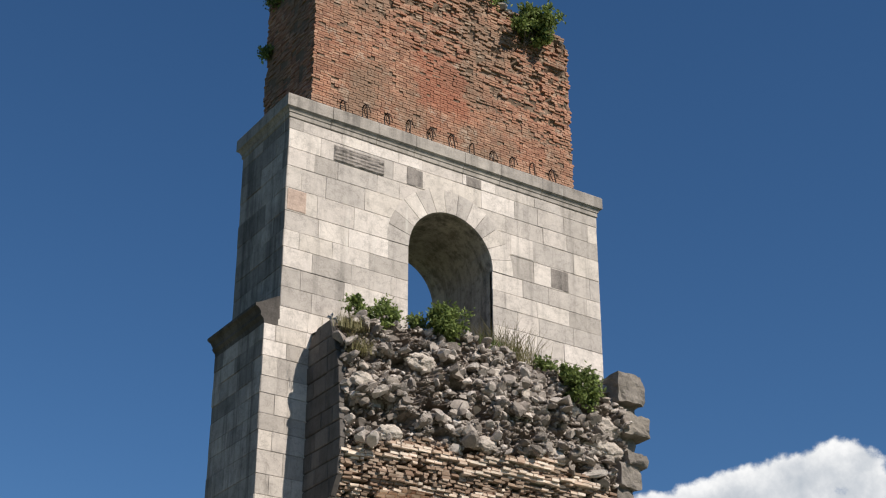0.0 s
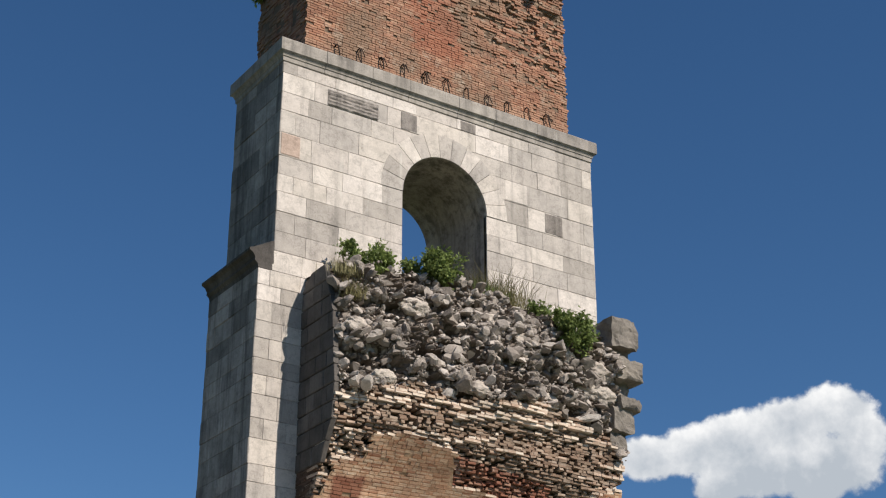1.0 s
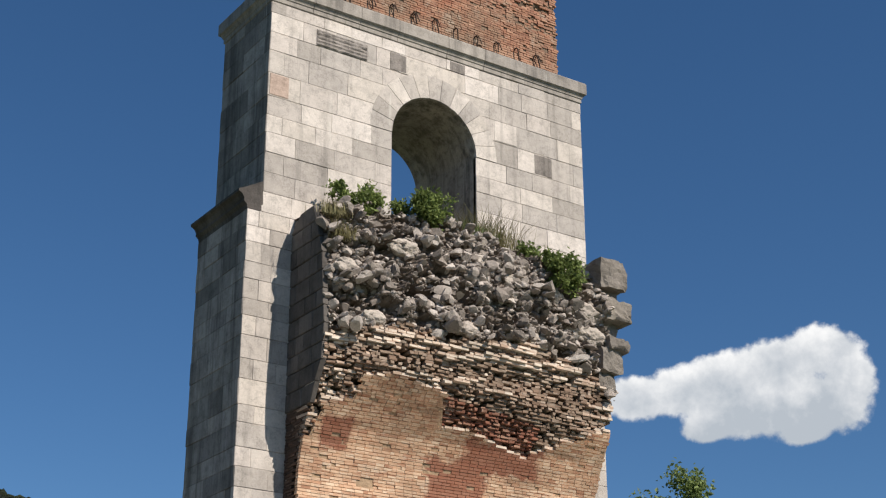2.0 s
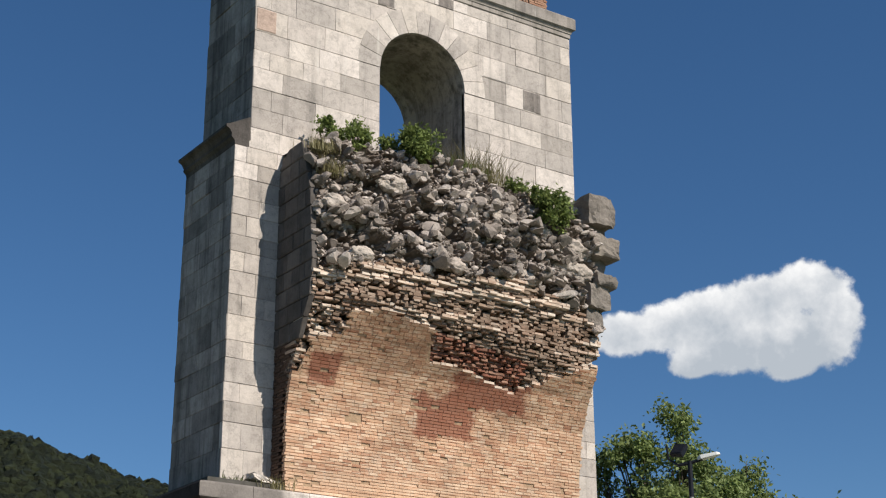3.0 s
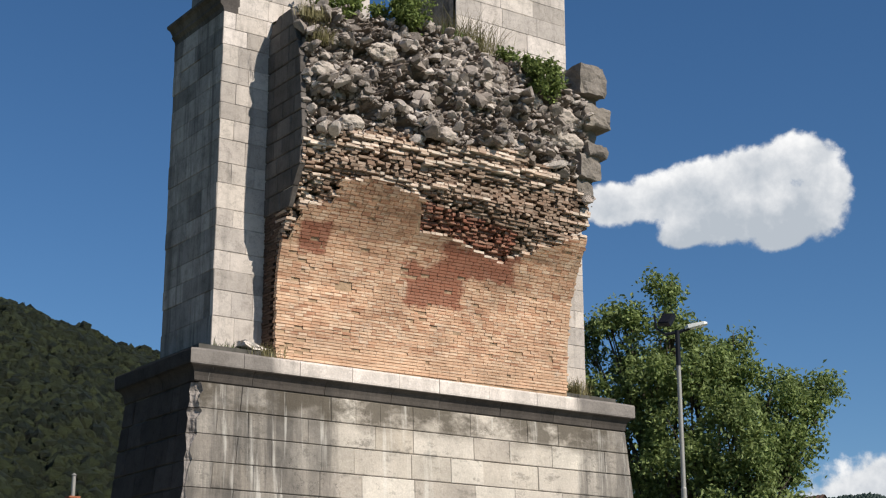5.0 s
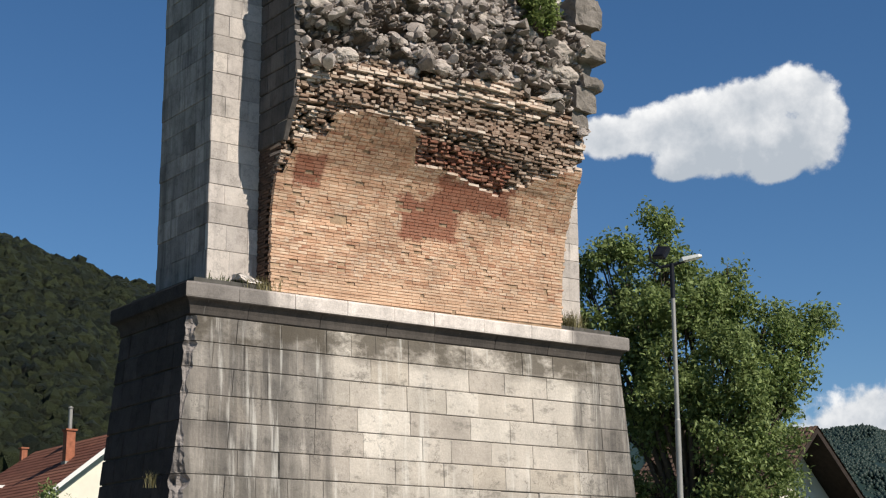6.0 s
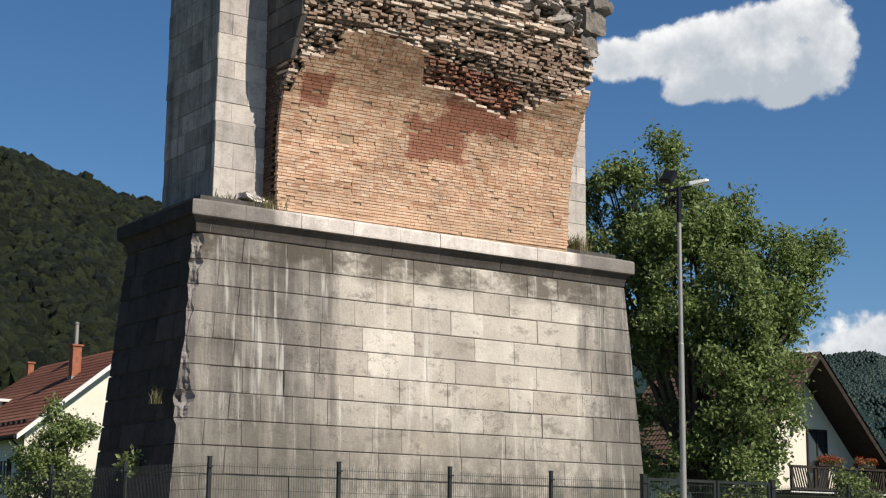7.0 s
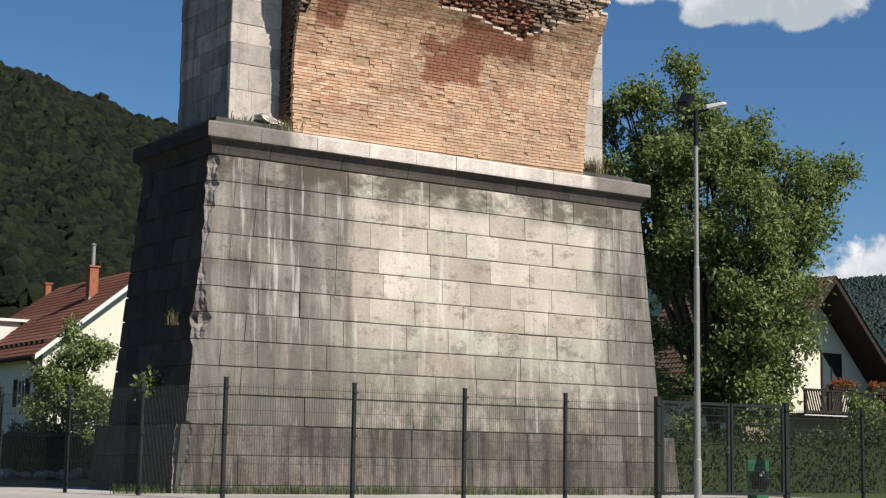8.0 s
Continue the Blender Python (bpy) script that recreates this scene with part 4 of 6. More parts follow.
bed_f = [(j * 61 + i, j * 61 + i + 1, (j + 1) * 61 + i + 1, (j + 1) * 61 + i) for j in range(60) for i in range(60)]
part("mortar_bed", bed_v, bed_f, BRICKBED, stub)
for v, f in low:
    piece("brick", mesh_of("brick", v, f, BRICK), stub)

# brick returns at both flanks of the stub, and the dressed stones of its left flank
flank = Pile()
rng = random.Random(62)
z, row = 7.95, 0
while z < 11.3:
    for side, sx in ((-1, SX0), (1, SX1)):
        y = arch_face(sx, z) + 0.13 + (0.13 if row % 2 else 0.0)
        while y < 0.98:
            y1 = min(y + LONG, 0.99)
            o = rng.uniform(-0.012, 0.012)
            flank.box(*( (sx - o, sx + 0.1) if side < 0 else (sx - 0.1, sx + o) ), y + 0.006, y1 - 0.006, z + 0.007, z + COURSE - 0.007)
            y += LONG
    z += COURSE
    row += 1
tagged(flank.part("flank_brickwork", SHADEBRICK, stub, "brick side of the springing, shade put into its dark colour"), kind="stuff")
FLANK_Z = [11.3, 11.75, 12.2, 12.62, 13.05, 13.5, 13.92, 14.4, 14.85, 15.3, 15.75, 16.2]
ashlar(stub, FLANK_Z, lambda z: arch_face(SX0, z) + 0.02 + 0.08 * fractal(z * 3, 1), lambda z: min(1.0, 1.0 + (15.9 - z) * 1.5) if z > 15.9 else 1.0, lambda u, z, d: (SX0 - 0.02 - d, u, z), 0.62, SHADESTONE, 63, gap=0.02, chamfer=0.02)

# rubble of the broken arch fill
def boulder(seed, flat=0.65):
    """A broken stone: a lump with split faces and a rough skin."""
    r = random.Random(seed)
    bm = bmesh.new()
    bmesh.ops.create_icosphere(bm, subdivisions=2, radius=1.0)
    off = Vector((r.uniform(0, 50), r.uniform(0, 50), r.uniform(0, 50)))
    cuts = [(Vector((r.gauss(0, 1), r.gauss(0, 1), r.gauss(0, 1))).normalized(), r.uniform(0.32, 0.62)) for _ in range(11)]
    for q in bm.verts:
        for way, far in cuts:
            over = q.co.dot(way) - far
            if over > 0:
                q.co -= way * over
        q.co *= 1 + 0.10 * noise.noise(q.co * 1.6 + off) + 0.07 * noise.noise(q.co * 5.5 + off)
        q.co = Vector((q.co.x * 1.75, q.co.y * 1.5, q.co.z * flat * 1.8))
    v = [tuple(q.co) for q in bm.verts]
    bm.verts.index_update()
    f = [tuple(q.index for q in fc.verts) for fc in bm.faces]
    bm.free()
    return v, f


STONES = [boulder(100 + i, 0.45 + 0.05 * (i % 7)) for i in range(16)]
STONE_MESHES = [mesh_of("rubble_stone", v, f, RUBBLE) for v, f in STONES]
RUBBLE_MANY = stone_material("rubble_small", [(0.33, 0.30, 0.262), (0.20, 0.178, 0.154), (0.50, 0.46, 0.41), (0.25, 0.224, 0.195), (0.63, 0.59, 0.535), (0.22, 0.197, 0.17)], per="island", grain=7, relief=0.04)
rng = random.Random(71)
small = Pile()
big = 0
for i in range(8600):
    x = rng.uniform(SX0 + 0.1, SX1 - 0.05)
    lo = rubble_foot(x) - 0.05
    z = rng.uniform(lo, top_line(x) - 0.02)
    if x < SX0 + 0.3 and z > 15.6:
        continue
    s = min(0.19, 0.022 + rng.expovariate(1 / 0.029))
    lump = relief(x, z)
    hole = noise.noise(Vector((x * 1.3, z * 1.9, 3.3)))
    if (hole < 0.0 or lump < -0.12) and rng.random() < 0.86:
        continue
    y = arch_face(x, z) + 0.07 - lump + rng.uniform(-0.55, 0.3) * s - (0.10 * rng.random() if s > 0.09 else 0.0)
    m = Matrix.LocRotScale((x, y, z), Euler((rng.uniform(-0.8, 0.8), rng.uniform(-0.6, 0.8), rng.uniform(0, 6.28))), (s * rng.uniform(0.8, 1.35), s, s * rng.uniform(0.65, 1.15)))
    k = rng.randrange(16)
    if s > 0.085 and big < 290:
        ob = piece("rubble_stone", STONE_MESHES[k], stub)
        ob.matrix_local = m
        big += 1
    else:
        v, f = STONES[k]
        small.add([tuple(m @ Vector(q)) for q in v], f)
tagged(small.part("loose_rubble", RUBBLE_MANY, stub, "grey broken limestone rubble set in old mortar"), kind="stuff")

TOOTHING = stone_material("dark_facing_stone", [(0.22, 0.205, 0.18), (0.30, 0.28, 0.245), (0.26, 0.24, 0.205)], grain=5, relief=0.09)
# toothed facing stones that stick out at the right of the stub
rng = random.Random(72)
for z0, z1, x0, x1, y0 in ((15.5, 16.3, 3.75, 4.60, -1.15), (15.1, 15.58, 3.7, 4.46, -0.85), (14.6, 15.15, 3.8, 4.62, -1.25), (14.1, 14.68, 3.7, 4.44, -0.9),
                           (13.8, 14.16, 3.9, 4.56, -1.2), (13.25, 13.88, 3.7, 4.40, -1.1), (12.75, 13.3, 3.7, 4.25, -0.95)):
    bm = bmesh.new()
    bmesh.ops.create_cube(bm, size=1.0)
    bmesh.ops.subdivide_edges(bm, edges=bm.edges[:], cuts=6, use_grid_fill=True)
    c = Vector(((x0 + x1) / 2, (y0 + 0.9) / 2, (z0 + z1) / 2))
    for q in bm.verts:
        w_ = Vector((q.co.x * (x1 - x0), q.co.y * (0.9 - y0), q.co.z * (z1 - z0)))
        r = max(abs(q.co.x), abs(q.co.y)) + abs(q.co.z)
        w_ *= 1 - 0.10 * max(0, r - 0.85)
        w_ += 0.07 * noise.noise_vector((c + w_) * 2.6) + 0.05 * noise.noise_vector((c + w_) * 6.0)
        q.co = c + w_
    me = bpy.data.meshes.new("toothing_stone")
    bm.to_mesh(me)
    bm.free()
    me.materials.append(TOOTHING)
    piece("toothing_stone", me, stub)

# ---------------------------------------------------------------- brick wall above the cornice
UX0, UX1, UY0, UY1, UZ0 = -4.2, 4.5, 1.2, 3.85, 22.72


def wall_top(x):
    return lerp([(UX0, 28.5), (-2.0, 28.7), (1.0, 28.6), (3.0, 28.5), (4.3, 28.2), (UX1, 27.6)], x) + 0.15 * fractal(x * 2.3, 1.5)


def decay(x, z):
    """How far the face has crumbled."""
    k = lerp([(24.4, 0.0), (25.6, 0.45), (27.4, 1.0)], z + 0.35 * x)
    return k * (0.03 + 0.20 * max(0.0, fractal(x * 2.6, z * 4.2, 8.0) + 0.18))


upper = Pile()
nx, nz = 50, 40
v = []
for j in range(nz + 1):
    for i in range(nx + 1):
        x = UX0 + 0.03 + (UX1 - UX0 - 0.06) * i / nx
        z = UZ0 + (wall_top(x) - 0.1 - UZ0) * j / nz
        v.append((x, UY0 + 0.035 + decay(x, z) * 1.1, z))
w = nx + 1
f = [(j * w + i, j * w + i + 1, (j + 1) * w + i + 1, (j + 1) * w + i) for j in range(nz) for i in range(nx)]
k0 = len(v)
for j in range(nz + 1):
    v += [(UX0 + 0.03, UY1 - 0.03, v[j * w][2]), (UX1 - 0.03, UY1 - 0.03, v[j * w + nx][2])]
for j in range(nz):
    f += [(j * w, (j + 1) * w, k0 + 2 * j + 2, k0 + 2 * j), (j * w + nx, k0 + 2 * j + 1, k0 + 2 * j + 3, (j + 1) * w + nx), (k0 + 2 * j, k0 + 2 * j + 2, k0 + 2 * j + 3, k0 + 2 * j + 1)]
k1 = len(v)
for i in range(nx + 1):
    v.append((v[nz * w + i][0], UY1 - 0.03, v[nz * w + i][2]))
f += [(nz * w + i, nz * w + i + 1, k1 + i + 1, k1 + i) for i in range(nx)]
upper = part("upper_brickwork", v, f, MORTAR, pier, "weathered red brick wall above the cornice, crumbling at its top")
rng = random.Random(81)
many, dim = Pile(), Pile()
z, row = UZ0, 0
near = []
while z < 28.7:
    x = UX0 - (LONG / 2 if row % 2 else 0) + rng.uniform(-0.02, 0.02)
    while x < UX1:
        ln = LONG if rng.random() < 0.6 else LONG / 2
        a, b = max(x, UX0 + rng.uniform(-0.03, 0.03)), min(x + ln, UX1 + rng.uniform(-0.05, 0.03))
        x += ln
        mid = (a + b) / 2
        if b - a < 0.06 or z > wall_top(mid) - 0.08:
            continue
        dec = decay(mid, z)
        if rng.random() < 0.03 + 0.06 * max(0, noise.noise(Vector((mid * 1.2, z * 3, 2)))) + 0.5 * dec:
            continue
        y = UY0 + dec + rng.uniform(-0.008, 0.014) + (rng.uniform(0.0, 0.09) * min(1, dec * 5))
        vv, ff = brick(a + 0.006, b - 0.006, y, y + rng.uniform(-0.004, 0.004), z + 0.008, z + COURSE - 0.008, 0.2)
        if z < UZ0 + 0.75 and len(near) < 290:
            near.append((vv, ff))
        else:
            (dim if dec > 0.045 + 0.05 * rng.random() else many).add(vv, ff)
    y = UY0 + 0.14
    while y < UY1:
        bulge = 0.25 * (0.5 + 0.5 * noise.noise(Vector((y * 1.3, z * 0.8, 4)))) if y > 2.2 else 0.0
        for sx, s in ((UX0, -1), (UX1, 1)):
            if z < wall_top(sx) - 0.08 and rng.random() > 0.06:
                o = s * (rng.uniform(-0.02, 0.02) - 0.10 * max(0, noise.noise(Vector((y * 2, z * 2, s)))))
                many.box(min(sx + o, sx - s * 0.15), max(sx + o, sx - s * 0.15), y, min(y + LONG - 0.012, UY1 + 0.1 + bulge), z + 0.008, z + COURSE - 0.008)
        y += LONG
    z += COURSE
    row += 1
tagged(dim.part("crumbled_brickwork", DARKRED, upper, "dark crumbling bricks near the crest"), kind="stuff")
tagged(many.part("brickwork", REDBRICK, upper, "rows of weathered red bricks"), kind="stuff")
for vv, ff in near:
    piece("brick", mesh_of("brick", vv, ff, REDBRICK), upper)
# ragged stones and bricks on the crest
rng = random.Random(82)
crest = Pile()
for i in range(330):
    x = rng.uniform(UX0, UX1)
    y = rng.uniform(UY0 + 0.1, UY1)
    s = rng.uniform(0.06, 0.16)
    m = Matrix.LocRotScale((x, y, wall_top(x) - 0.12 + rng.uniform(-0.05, 0.08)), Euler((rng.uniform(-0.4, 0.4), rng.uniform(-0.4, 0.4), rng.uniform(0, 6.28))), (s * 1.3, s, s * 0.7))
    vv, ff = STONES[rng.randrange(16)]
    crest.add([tuple(m @ Vector(q)) for q in vv], ff)
tagged(crest.part("crest_rubble", RUBBLE_MANY, upper), kind="stuff")

# iron anchors in the brick, a row above the cornice
rng = random.Random(91)
for i in range(11):
    x = -3.30 + 0.69 * i
    z = 23.22 + rng.uniform(-0.06, 0.08)
    y = UY0
    p = Pile()
    drop = rng.uniform(0.3, 0.5)
    p.tube([(x, y + 0.2, z), (x, y - 0.10, z + 0.01), (x + 0.02, y - 0.14, z - 0.05), (x + rng.uniform(-0.02, 0.10), y - 0.16, z - drop)], 0.021, 6)
    if rng.random() < 0.6:
        p.tube([(x - 0.10, y - 0.08, z + 0.01), (x + 0.12, y - 0.09, z - 0.02)], 0.02, 6)
    if rng.random() < 0.5:
        p.tube([(x + 0.05, y + 0.1, z), (x + 0.06, y - 0.12, z), (x + 0.16, y - 0.13, z - 0.22)], 0.015, 6)
    p.part("iron_anchor", IRON, pier, "bent rusted iron anchor")

# pale lumps of mortar and stone that stand out of the fill
LUMP = stone_material("pale_mortar_lump", [(0.50, 0.46, 0.40), (0.58, 0.54, 0.47), (0.44, 0.40, 0.35)], grain=5, relief=0.09, blotch=0.8)
rng = random.Random(74)
for x, z, r in ((-3.45, 14.5, 0.34), (-3.2, 14.1, 0.3), (3.35, 14.75, 0.42), (3.1, 14.2, 0.32), (3.5, 14.1, 0.3), (1.2, 15.1, 0.3), (0.3, 15.5, 0.26), (-0.5, 13.4, 0.27), (1.6, 13.6, 0.3), (-1.9, 15.4, 0.28), (2.3, 15.0, 0.3), (-2.9, 13.3, 0.28)):
    bm = bmesh.new()
    bmesh.ops.create_icosphere(bm, subdivisions=4, radius=r)
    c = Vector((x, arch_face(x, z) - relief(x, z) + 0.10, z))
    for q in bm.verts:
        q.co *= 1 + 0.45 * noise.noise(q.co * 3.2 + c) + 0.22 * noise.noise(q.co * 8 + c) + 0.10 * noise.noise(q.co * 19 + c)
        q.co = Vector((q.co.x * 1.25, q.co.y * 0.6, q.co.z * 0.75)) + c
    me = bpy.data.meshes.new("mortar_lump")
    bm.to_mesh(me)
    bm.free()
    me.materials.append(LUMP)
    piece("mortar_lump", me, stub)

# single stones that stand out in the shaft: a long blackened one with worn ribs, a pinkish one, a dark one
DARKSTONE = stone_material("blackened_limestone", [(0.25, 0.235, 0.215), (0.30, 0.28, 0.255)], streaks=0.4, relief=0.05, blotch=0.7)
PINKSTONE = stone_material("pinkish_limestone", [(0.50, 0.40, 0.33), (0.52, 0.42, 0.35)], relief=0.03, blotch=0.5)
rng = random.Random(95)
v, f = [], []
n = 44
for j in range(15):
    for i in range(n + 1):
        x, z = -3.58 + 1.52 * i / n, 21.20 + 0.46 * j / 14
        rib = 0.012 * math.sin(j * 1.9 + 0.8 * fractal(x * 2, z * 2)) + 0.02 * fractal(x * 5, z * 9)
        v.append((x, FRONT - 0.020 - (0 if i in (0, n) or j in (0, 14) else 0.018 + rib), z))
f = [(j * (n + 1) + i, j * (n + 1) + i + 1, (j + 1) * (n + 1) + i + 1, (j + 1) * (n + 1) + i) for j in range(14) for i in range(n)]
part("weathered_block", v, f, DARKSTONE, shaft, "long blackened block worn into ribs")
for x0, x1, z0, z1, mat in ((-4.86, -4.32, 19.40, 20.0, PINKSTONE), (-1.35, -0.85, 21.2, 21.72, DARKSTONE), (0.55, 1.05, 21.74, 22.04, DARKSTONE), (2.0, 2.75, 20.04, 20.64, LIMESTONE), (3.35, 3.95, 19.4, 20.0, DARKSTONE)):
    vv, ff = dressed([(x0, z0), (x1, z0), (x1, z1), (x0, z1)], front, 0.024, 0.1, 0.012, rng)
    piece("stone_block", mesh_of("stone_block", vv, ff, mat), shaft)

# ---------------------------------------------------------------- plants
LEAF_BUSH = leaf_material("bush_leaves", (0.09, 0.125, 0.035), (0.30, 0.37, 0.12))
LEAF_TREE = leaf_material("walnut_leaves", (0.12, 0.165, 0.052), (0.35, 0.43, 0.17), 0.42)
LEAF_SHRUB = leaf_material("shrub_leaves", (0.13, 0.17, 0.06), (0.34, 0.41, 0.16))
LEAF_HEDGE = leaf_material("hedge_leaves", (0.030, 0.046, 0.018), (0.085, 0.115, 0.042))
DRYGRASS = leaf_material("dry_grass", (0.16, 0.14, 0.06), (0.34, 0.31, 0.17))
GREENGRASS = leaf_material("green_grass", (0.05, 0.08, 0.02), (0.14, 0.18, 0.05))
FLOWERS = leaf_material("red_flowers", (0.40, 0.03, 0.02), (0.60, 0.12, 0.08))
BARK = plain_material("grey_bark", (0.085, 0.07, 0.055), 0.95, spread=0.35, scale=6, relief=0.03)


def leaves(centres, spread, count, size, seed, flat=1.0, droop=0.3):
    """Pointed leaves scattered round clump centres: arrays of verts and quads."""
    r = np.random.default_rng(seed)
    c = np.asarray(centres)[r.integers(0, len(centres), count)]
    p = c + r.normal(0, 1, (count, 3)) * np.array([1, 1, flat]) * np.asarray(spread)
    d = r.normal(0, 1, (count, 3))
    d[:, 2] -= droop
    d /= np.linalg.norm(d, axis=1)[:, None]
    side = np.cross(d, r.normal(0, 1, (count, 3)) + np.array([0, 0, 1.2]))
    side /= np.linalg.norm(side, axis=1)[:, None] + 1e-9
    s = (size * r.uniform(0.6, 1.3, count))[:, None]
    up = np.cross(side, d) * s * 0.12
    v = np.stack([p, p + d * s * 0.5 + side * s * 0.28 + up, p + d * s, p + d * s * 0.5 - side * s * 0.28 + up], 1).reshape(-1, 3)
    f = np.arange(count * 4).reshape(-1, 4)
    return v, [tuple(q) for q in f.tolist()]


def clumps(lobes, per, seed, shell=0.55):
    """Clump centres in the outer part of round lobes (x, y, z, radius)."""
    r = np.random.default_rng(seed)
    out = []
    for x, y, z, rad in lobes:
        n = max(3, int(per * rad * rad))
        d = r.normal(0, 1, (n, 3))
        d /= np.linalg.norm(d, axis=1)[:, None]
        out.append(np.array([x, y, z]) + d * rad * r.uniform(shell, 1.08, (n, 1)))
    return np.concatenate(out)


def build_tree(name, label, at, lobes, trunk_r, leaf_count, leaf_size, mat, seed, per=9, spread=0.24, fork=2.2):
    tree = thing(name, label, "tree", at=at)
    centres = clumps(lobes, per, seed)
    v, f = leaves(centres, spread, leaf_count, leaf_size, seed + 1)
    part("crown", v, f, mat, tree, "crown of many small green leaves")
    rng = random.Random(seed)
    wood = Pile()
    wood.tube([(0, 0, -0.2), (0.06, 0.02, 0.4 * fork), (0.0, 0.08, fork), (-0.1, 0.1, fork * 1.9), (-0.2, 0.0, fork * 2.8)], [trunk_r * 1.25, trunk_r, trunk_r * 0.85, trunk_r * 0.6, trunk_r * 0.3], 10)
    wood.part("trunk", BARK, tree, "dark grey trunk", smooth=True)
    for x, y, z, rad in lobes:
        b = Pile()
        z0 = fork * rng.uniform(0.75, 1.6)
        start, end = Vector((-0.05, 0.06, min(z0, z - 0.3))), Vector((x, y, z))
        mid = start.lerp(end, 0.5) + Vector((rng.uniform(-0.3, 0.3), rng.uniform(-0.3, 0.3), 0.25))
        b.tube([start, mid, end], [trunk_r * 0.42, trunk_r * 0.26, trunk_r * 0.1], 7)
        for _ in range(4):
            d = Vector((rng.gauss(0, 1), rng.gauss(0, 1), rng.gauss(0.3, 1))).normalized() * rad * 0.95
            b.tube([mid.lerp(end, rng.uniform(0.3, 1.0)), end + d * 0.5, end + d], [trunk_r * 0.12, trunk_r * 0.08, trunk_r * 0.03], 5)
        b.part("limb", BARK, tree, smooth=True)
    return tree


def turned(rows, bearing):
    """Lobes given as (across, along, z, radius) to the line of sight of a bearing, in the world's axes."""
    a = radians(bearing)
    return [(c * math.cos(a) + d * math.sin(a), -c * math.sin(a) + d * math.cos(a), z, r) for c, d, z, r in rows]


WALNUT = [(-3.3, 0.5, 11.3, 0.7), (-2.77, 0.2, 11.9, 0.6), (-2.08, 0.0, 11.6, 0.75), (-0.87, 0.2, 12.6, 0.62), (-0.79, 0.0, 11.6, 0.7), (-0.2, -0.5, 9.9, 1.0), (1.16, 0.2, 10.96, 0.5), (0.81, 0.0, 10.2, 0.85), (1.48, 0.3, 9.6, 0.8),
          (2.32, 0.0, 9.6, 0.6), (2.97, -0.2, 9.1, 0.75), (3.81, 0.1, 9.6, 0.28), (3.54, 0.0, 8.8, 0.45), (3.2, 0.2, 7.9, 0.5), (2.3, -0.5, 8.3, 0.9), (2.78, 0.1, 7.2, 0.4), (1.1, -1.0, 7.9, 1.2), (-1.4, -0.3, 9.7, 1.0), (-2.6, 0.3, 9.6, 1.0),
          (-1.9, 0.3, 8.3, 0.9), (-0.55, -1.0, 7.9, 1.1), (0.6, -1.2, 6.2, 1.0), (2.1, -0.8, 6.2, 0.85), (2.5, -0.6, 5.2, 0.55), (1.6, -1.2, 4.85, 0.9), (2.1, -1.0, 3.9, 0.7), (0.6, -1.2, 4.2, 0.75), (-1.4, 0.2, 6.5, 0.85), (-1.25, 0.3, 4.5, 0.65), (-0.1, -0.9, 3.2, 0.6),
          (0.6, -1.2, 2.4, 0.6), (1.5, -1.3, 2.2, 0.55), (-0.9, -0.5, 2.2, 0.6), (1.25, -1.2, 3.0, 0.7), (1.9, -1.2, 3.0, 0.55), (-2.6, 0.6, 7.0, 0.9), (-2.4, 0.6, 5.2, 0.8), (-2.0, 0.6, 3.4, 0.8), (0.4, 1.2, 8.8, 1.3), (-0.8, 1.5, 7.0, 1.3), (1.5, 1.2, 7.0, 1.2), (-1.8, 1.2, 10.4, 1.0), (0.0, 1.0, 10.8, 0.8)]
build_tree("walnut_tree", "tall leafy green walnut tree behind the hedge", (12.77, 4.47, 0.0), turned(WALNUT, 44.1), 0.24, 70000, 0.165, LEAF_TREE, 201, per=13, spread=0.21)
SHRUBTREE = [(0.0, 0, 4.3, 0.75), (-0.9, 0, 3.3, 0.7), (0.6, 0, 3.2, 0.9), (-0.2, 0.4, 2.4, 1.0), (-1.0, 0, 2.2, 0.6), (1.2, 0.2, 2.2, 0.8), (0.9, 0, 4.2, 0.55), (-1.0, 0, 1.2, 0.8), (0.7, 0.1, 1.1, 0.8)]
build_tree("garden_tree", "small bushy garden tree before the white house", (3.5, 33.57, 0.0), turned([(c * 1.05 + 0.5, d, 0.69 + (z - 0.69) * 1.27, r * 1.05) for c, d, z, r in SHRUBTREE], 20.8), 0.12, 16000, 0.19, LEAF_SHRUB, 211, per=14, spread=0.20, fork=1.0)
build_tree("garden_tree", "young green tree beside the balcony", (17.9, 3.6, 0.0), turned([(0, 0, 2.6, 0.6), (0.3, 0, 2.0, 0.7), (-0.3, 0.2, 1.6, 0.7)], 48), 0.06, 3000, 0.15, LEAF_SHRUB, 215, per=14, spread=0.18, fork=0.8)


